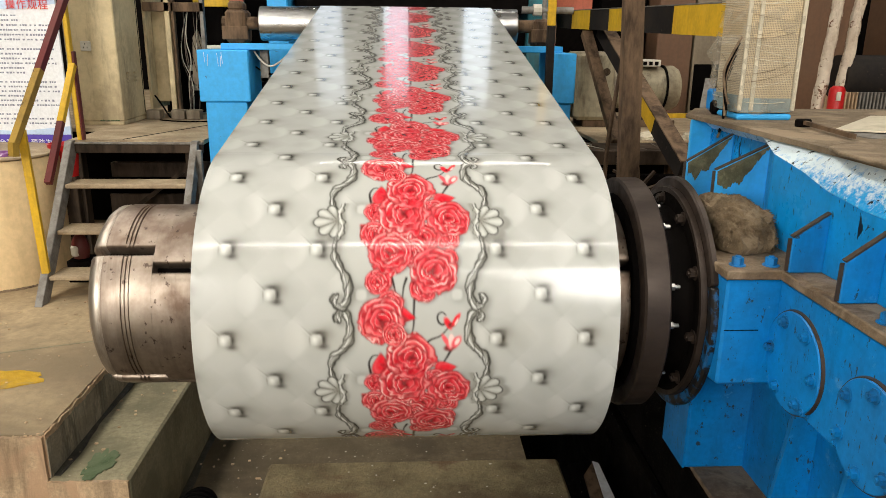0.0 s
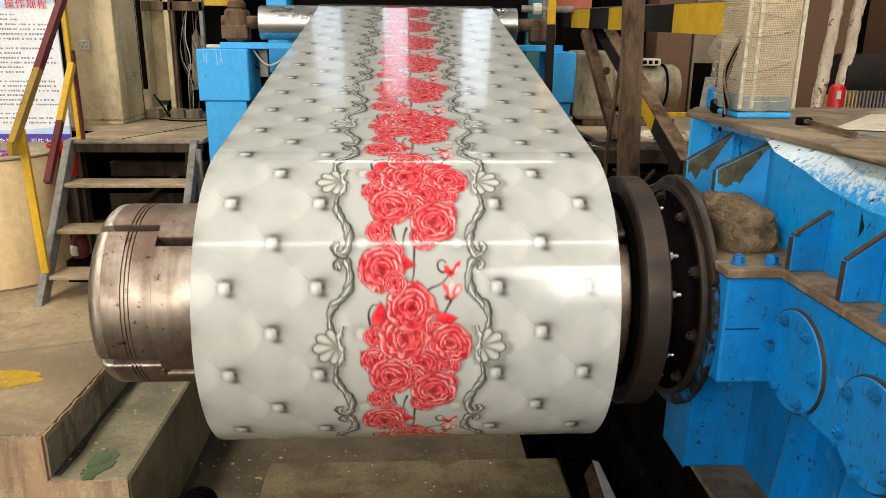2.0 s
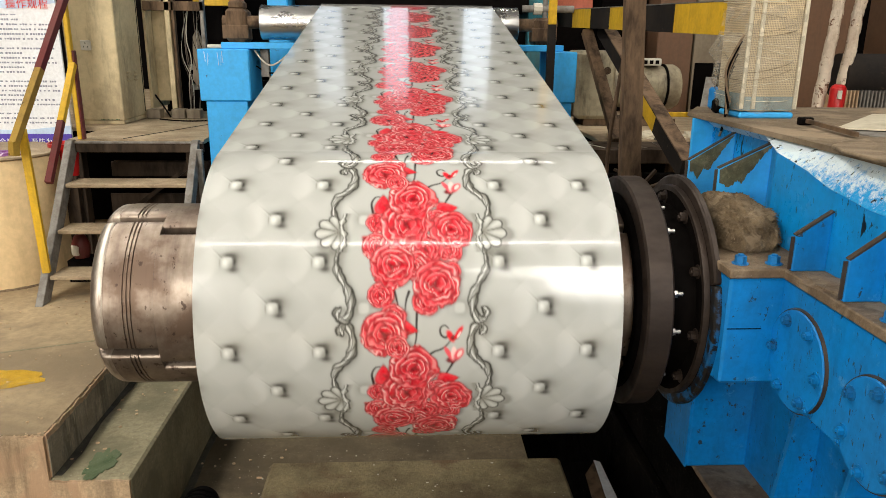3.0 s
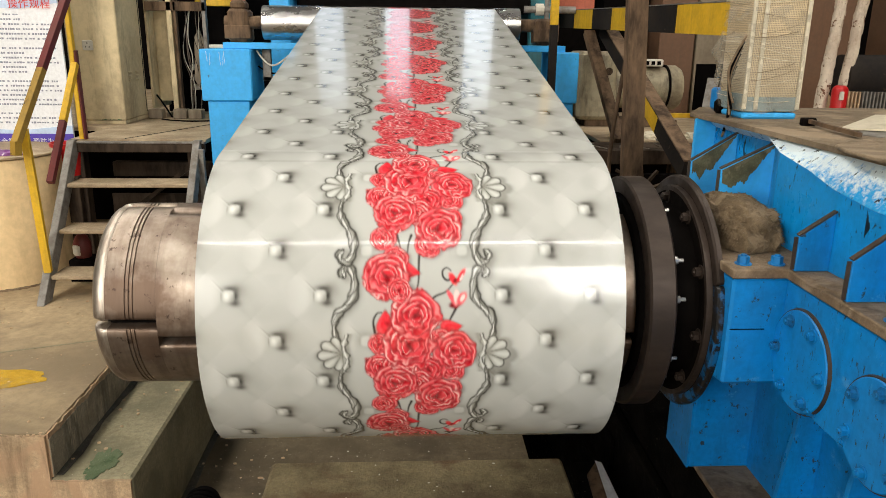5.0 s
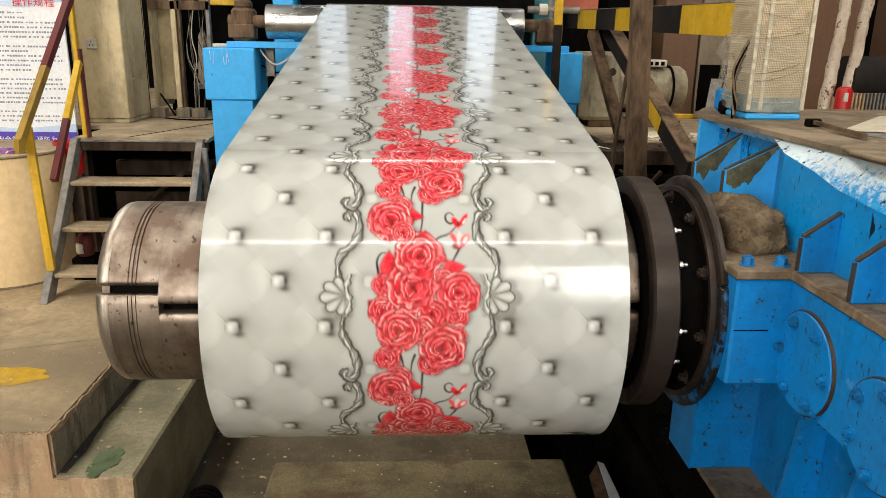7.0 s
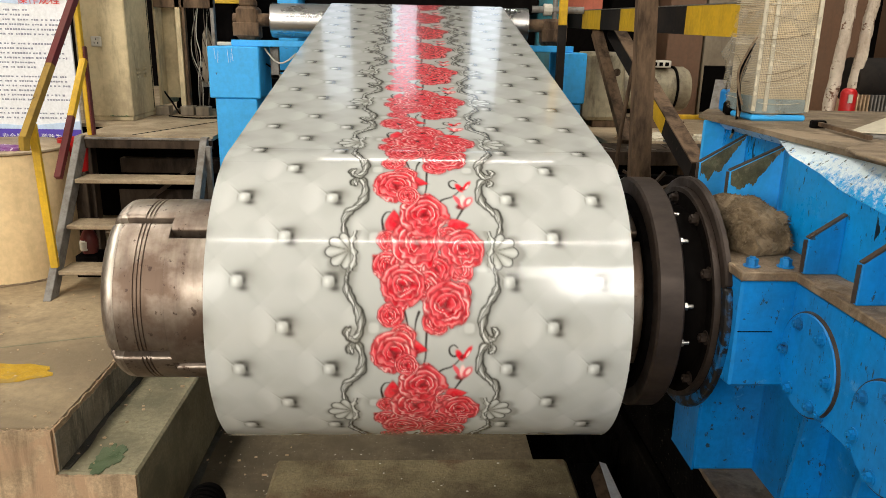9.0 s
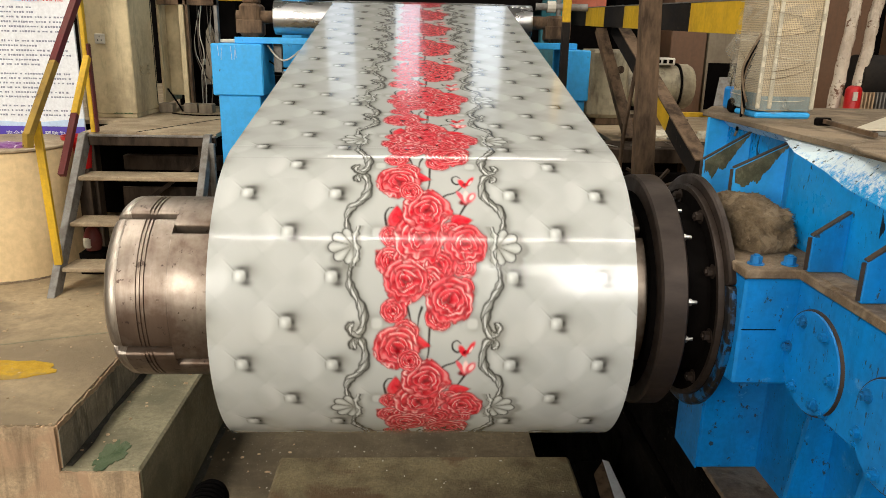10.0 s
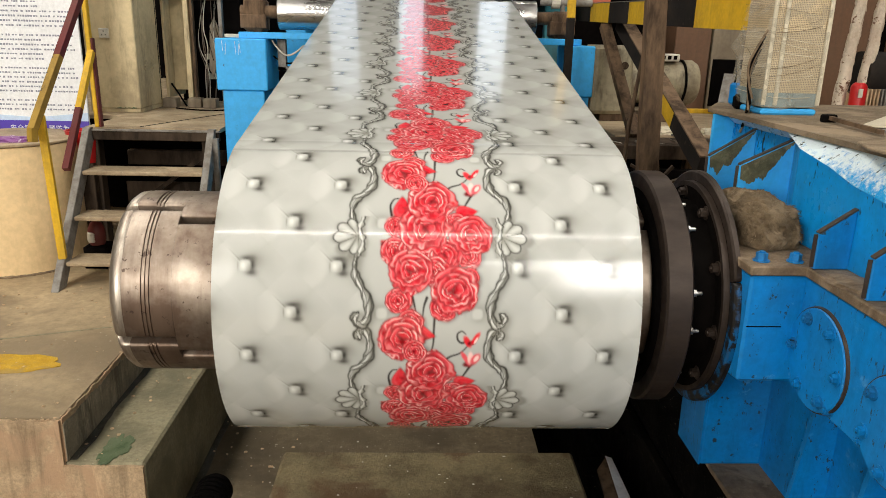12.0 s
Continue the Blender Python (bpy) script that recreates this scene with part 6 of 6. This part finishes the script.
    part("gear_housing", B((1.42, 1.749, 3.78, 4.25, 1.06, 1.62), (1.30, 1.419, 3.85, 4.15, 1.10, 1.50), bevel=0.03), IVORY, mo)
    part("terminal_box", B((1.93, 2.16, 3.88, 4.06, 1.50, 1.56), bevel=0.008), PLASTIC, mo)
    for k in range(4):
        part("slot", B((1.955 + 0.05 * k, 1.985 + 0.05 * k, 3.874, 3.8795, 1.515, 1.545), bevel=0), DARKSTEEL, mo)
    part("foot", B((1.5, 2.3, 3.82, 4.18, 1.001, 1.059)), RUSTY, mo)
    for x in (1.60, 1.67):
        hexbolt(mo, x, 3.78, 1.46, "y", -1, 0.022, 0.02, RUSTY)
    for x, w in ((1.38, 0.16), (1.62, 0.2), (2.0, 0.24)):
        rg = thing("crumpled_rag", "crumpled pale oily rag on the platform", "rag", (x, 3.0, 1.0), "rags on the platform")
        part("cloth", heap(bmesh.new(), x + 0.2, 3.05, 1.0, w * 0.5, 0.08, 0.05, x * 7), FILM if x > 1.5 else LEDGE, rg, "", True)
    # cabinets behind
    def cabinet(x0, x1, y, z1, mat, opening=None, label="brown sheet-metal electrical cabinet"):
        c = thing("tall_cabinet", label, "cabinet", ((x0 + x1) / 2, y, 1.0), "cabinets behind the motor")
        part("body", B((x0, x1, y, y + 0.5, 1.0, z1), bevel=0.008), mat, c)
        if opening:
            a, b, lo, hi = opening
            # The bay's inner shade is a flat black panel on the front.
            part("opening", B((a, b, y - 0.004, y - 0.001, lo, hi), bevel=0), BLACK, c, "flat black panel for the compartment's dark inside")
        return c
    cabinet(1.95, 2.42, 5.2, 2.7, BLACK, None, "cabinet coloured black as if in shadow")
    cabinet(2.45, 2.80, 4.9, 2.7, BROWNCAB)
    cabinet(2.82, 3.45, 4.9, 2.7, GREYCAB, (2.84, 3.43, 1.05, 1.50), "grey-brown sheet-metal cabinet with an open lower bay")
    part_sill = thing("yellow_sill", "yellow painted sill along the platform", "sill", (3.0, 4.7, 1.0))
    part("bar", B((2.3, 3.6, 4.62, 4.7, 1.0, 1.04)), YELLOW, part_sill)
    for k in range(3):
        sc = thing("leaning_plate", "grey steel offcut plate leaning on the cabinet", "plate", (2.75 + 0.12 * k, 4.5, 1.0), "leaning plates")
        part("plate", bar(bmesh.new(), (2.70 + 0.13 * k, 4.2, 1.0), (2.84 + 0.13 * k, 4.45, 1.38 + 0.04 * k), 0.10, 0.02), GREYSTEEL, sc)
    cabinet(3.65, 4.15, 4.4, 2.7, BROWNCAB)
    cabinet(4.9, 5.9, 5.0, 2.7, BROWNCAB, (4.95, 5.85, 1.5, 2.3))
    for x, y, lean in ((3.06, 3.0, 0.06), (3.24, 3.05, 0.07)):
        pp = thing("lagged_pipe", "pipe wrapped in stained white lagging", "pipe", (x, y, 1.0), "lagged pipes")
        bm = bmesh.new()
        rings = []
        for k in range(90):
            z0 = 1.001 + 0.018 * k
            row = []
            for q in range(14):
                a = 2 * math.pi * q / 14
                rr = 0.042 + 0.010 * noise.noise(Vector((math.cos(a), math.sin(a), z0 * 9 + x * 5))) + 0.006 * noise.noise(Vector((2 * math.cos(a), 2 * math.sin(a), z0 * 40)))
                row.append(bm.verts.new((x + lean * k * 0.018 + rr * math.cos(a), y + rr * math.sin(a), z0)))
            rings.append(row)
        for a, b in zip(rings, rings[1:]):
            for q in range(14):
                bm.faces.new((a[q], a[(q + 1) % 14], b[(q + 1) % 14], b[q]))
        bm.faces.new(rings[0]), bm.faces.new(rings[-1])
        part("lagging", bm, LAGGING, pp, "", True)
    ex = thing("red_canister", "small red canister with white label", "canister", (3.15, 2.9, 1.0))
    part("body", turned(bmesh.new(), ((1.001, 0.05), (1.001, 0.055), (1.38, 0.055), (1.40, 0.045), (1.41, 0.03)), "z", (3.14, 2.88, 0), 24), RED, ex, "", True)
    part("label", B((3.105, 3.135, 2.812, 2.822, 1.31, 1.37), bevel=0), PLASTIC, ex)
    dm = thing("black_motor", "black finned motor lying beside the pipes", "motor", (3.5, 3.1, 1.0))
    part("hood", turned(bmesh.new(), ((3.26, 0.12), (3.27, 0.165), (3.9, 0.165), (3.91, 0.1)), "x", (0, 3.15, 1.46), 32), BLACKPAINT, dm, "", True)
    for k in range(14):
        part("fin", B((3.27 + 0.028 * k, 3.282 + 0.028 * k, 2.98, 3.3, 1.05, 1.36), bevel=0.002), LEDGE if k < 4 else GREYSTEEL, dm)
    part("base", B((3.25, 3.9, 2.97, 3.3, 1.0, 1.049)), RUSTY, dm)
    # machines behind the roller
    mc = thing("processing_machine", "dark teal rolling machine behind the roller", "machine", (0, 5.0, 0))
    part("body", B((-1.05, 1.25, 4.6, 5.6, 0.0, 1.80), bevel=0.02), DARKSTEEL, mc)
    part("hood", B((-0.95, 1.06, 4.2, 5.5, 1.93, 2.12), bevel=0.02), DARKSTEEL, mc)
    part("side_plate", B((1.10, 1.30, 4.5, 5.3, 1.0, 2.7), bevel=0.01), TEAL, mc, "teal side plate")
    part("side_plate", B((-1.15, -0.98, 4.0, 5.3, 1.0, 2.7), bevel=0.01), BLUE_LIGHTENED, mc)
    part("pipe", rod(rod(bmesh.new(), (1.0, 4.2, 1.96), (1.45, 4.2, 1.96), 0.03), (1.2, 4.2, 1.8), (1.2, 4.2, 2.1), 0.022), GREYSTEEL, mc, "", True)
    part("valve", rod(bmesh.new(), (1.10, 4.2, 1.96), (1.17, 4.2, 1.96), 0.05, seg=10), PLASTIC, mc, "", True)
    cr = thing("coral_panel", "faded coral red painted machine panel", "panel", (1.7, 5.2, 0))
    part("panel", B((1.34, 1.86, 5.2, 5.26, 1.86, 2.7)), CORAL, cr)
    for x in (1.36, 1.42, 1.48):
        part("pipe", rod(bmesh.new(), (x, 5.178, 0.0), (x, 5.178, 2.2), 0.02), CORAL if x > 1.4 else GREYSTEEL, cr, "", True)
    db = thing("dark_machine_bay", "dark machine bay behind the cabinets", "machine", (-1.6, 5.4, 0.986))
    # Black back plate: the darkness of the gap is in its colour.
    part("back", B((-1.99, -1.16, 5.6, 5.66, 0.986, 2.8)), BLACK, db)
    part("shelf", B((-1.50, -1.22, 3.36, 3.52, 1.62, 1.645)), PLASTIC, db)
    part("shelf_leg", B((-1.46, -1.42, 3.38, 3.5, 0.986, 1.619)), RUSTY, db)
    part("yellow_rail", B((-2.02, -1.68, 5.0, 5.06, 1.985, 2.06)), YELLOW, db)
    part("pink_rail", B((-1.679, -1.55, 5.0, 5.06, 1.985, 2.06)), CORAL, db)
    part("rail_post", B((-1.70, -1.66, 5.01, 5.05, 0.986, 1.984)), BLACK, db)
    # Added backdrop, coloured near black for the dark far end.
    sh = thing("bay_backdrop", "plain near-black backdrop screen at the end of the bay", "machine", (0, 8.5, 0))
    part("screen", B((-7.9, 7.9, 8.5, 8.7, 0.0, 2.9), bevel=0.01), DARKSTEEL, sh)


def build_clutter():
    """Small scrap and fittings about the machines."""
    random.seed(21)
    for k in range(9):
        x, y = random.uniform(1.15, 1.9), random.uniform(2.52, 2.86)
        c = thing("scrap_strip", "curled bright steel offcut strip on the beam", "scrap", (x, y, 0.991), "steel offcuts")
        a = random.uniform(0, 3.1)
        d = Vector((math.cos(a), math.sin(a), 0)) * random.uniform(0.05, 0.11)
        part("strip", bar(bmesh.new(), Vector((x, y, 0.997)) - d, Vector((x, y, 1.0 + random.uniform(0, 0.02))) + d, 0.018, 0.002, random.uniform(0, 90)), BRIGHT if k % 3 == 0 else GREYSTEEL, c)
    for k in range(6):
        x, y = random.uniform(-2.3, -1.6), random.uniform(3.0, 3.6)
        z = random.choice((0.0, 0.0, 0.165))
        c = thing("wood_scrap", "broken brown timber scrap under the stairs", "scrap", (x, y, 0), "timber scraps")
        part("piece", bar(bmesh.new(), (x - 0.25, y, 0.03 + 0.05 * (k % 3)), (x + 0.25, y + random.uniform(-0.2, 0.2), 0.05 + 0.06 * (k % 3)), 0.07, 0.03), RUSTY if k % 2 else DUSTY, c)


build_clutter()
build_gearbox()
build_gearbox_items()
build_pit()
build_left()
build_right()

motions(COIL, MANDREL, ROLL, PIECES)
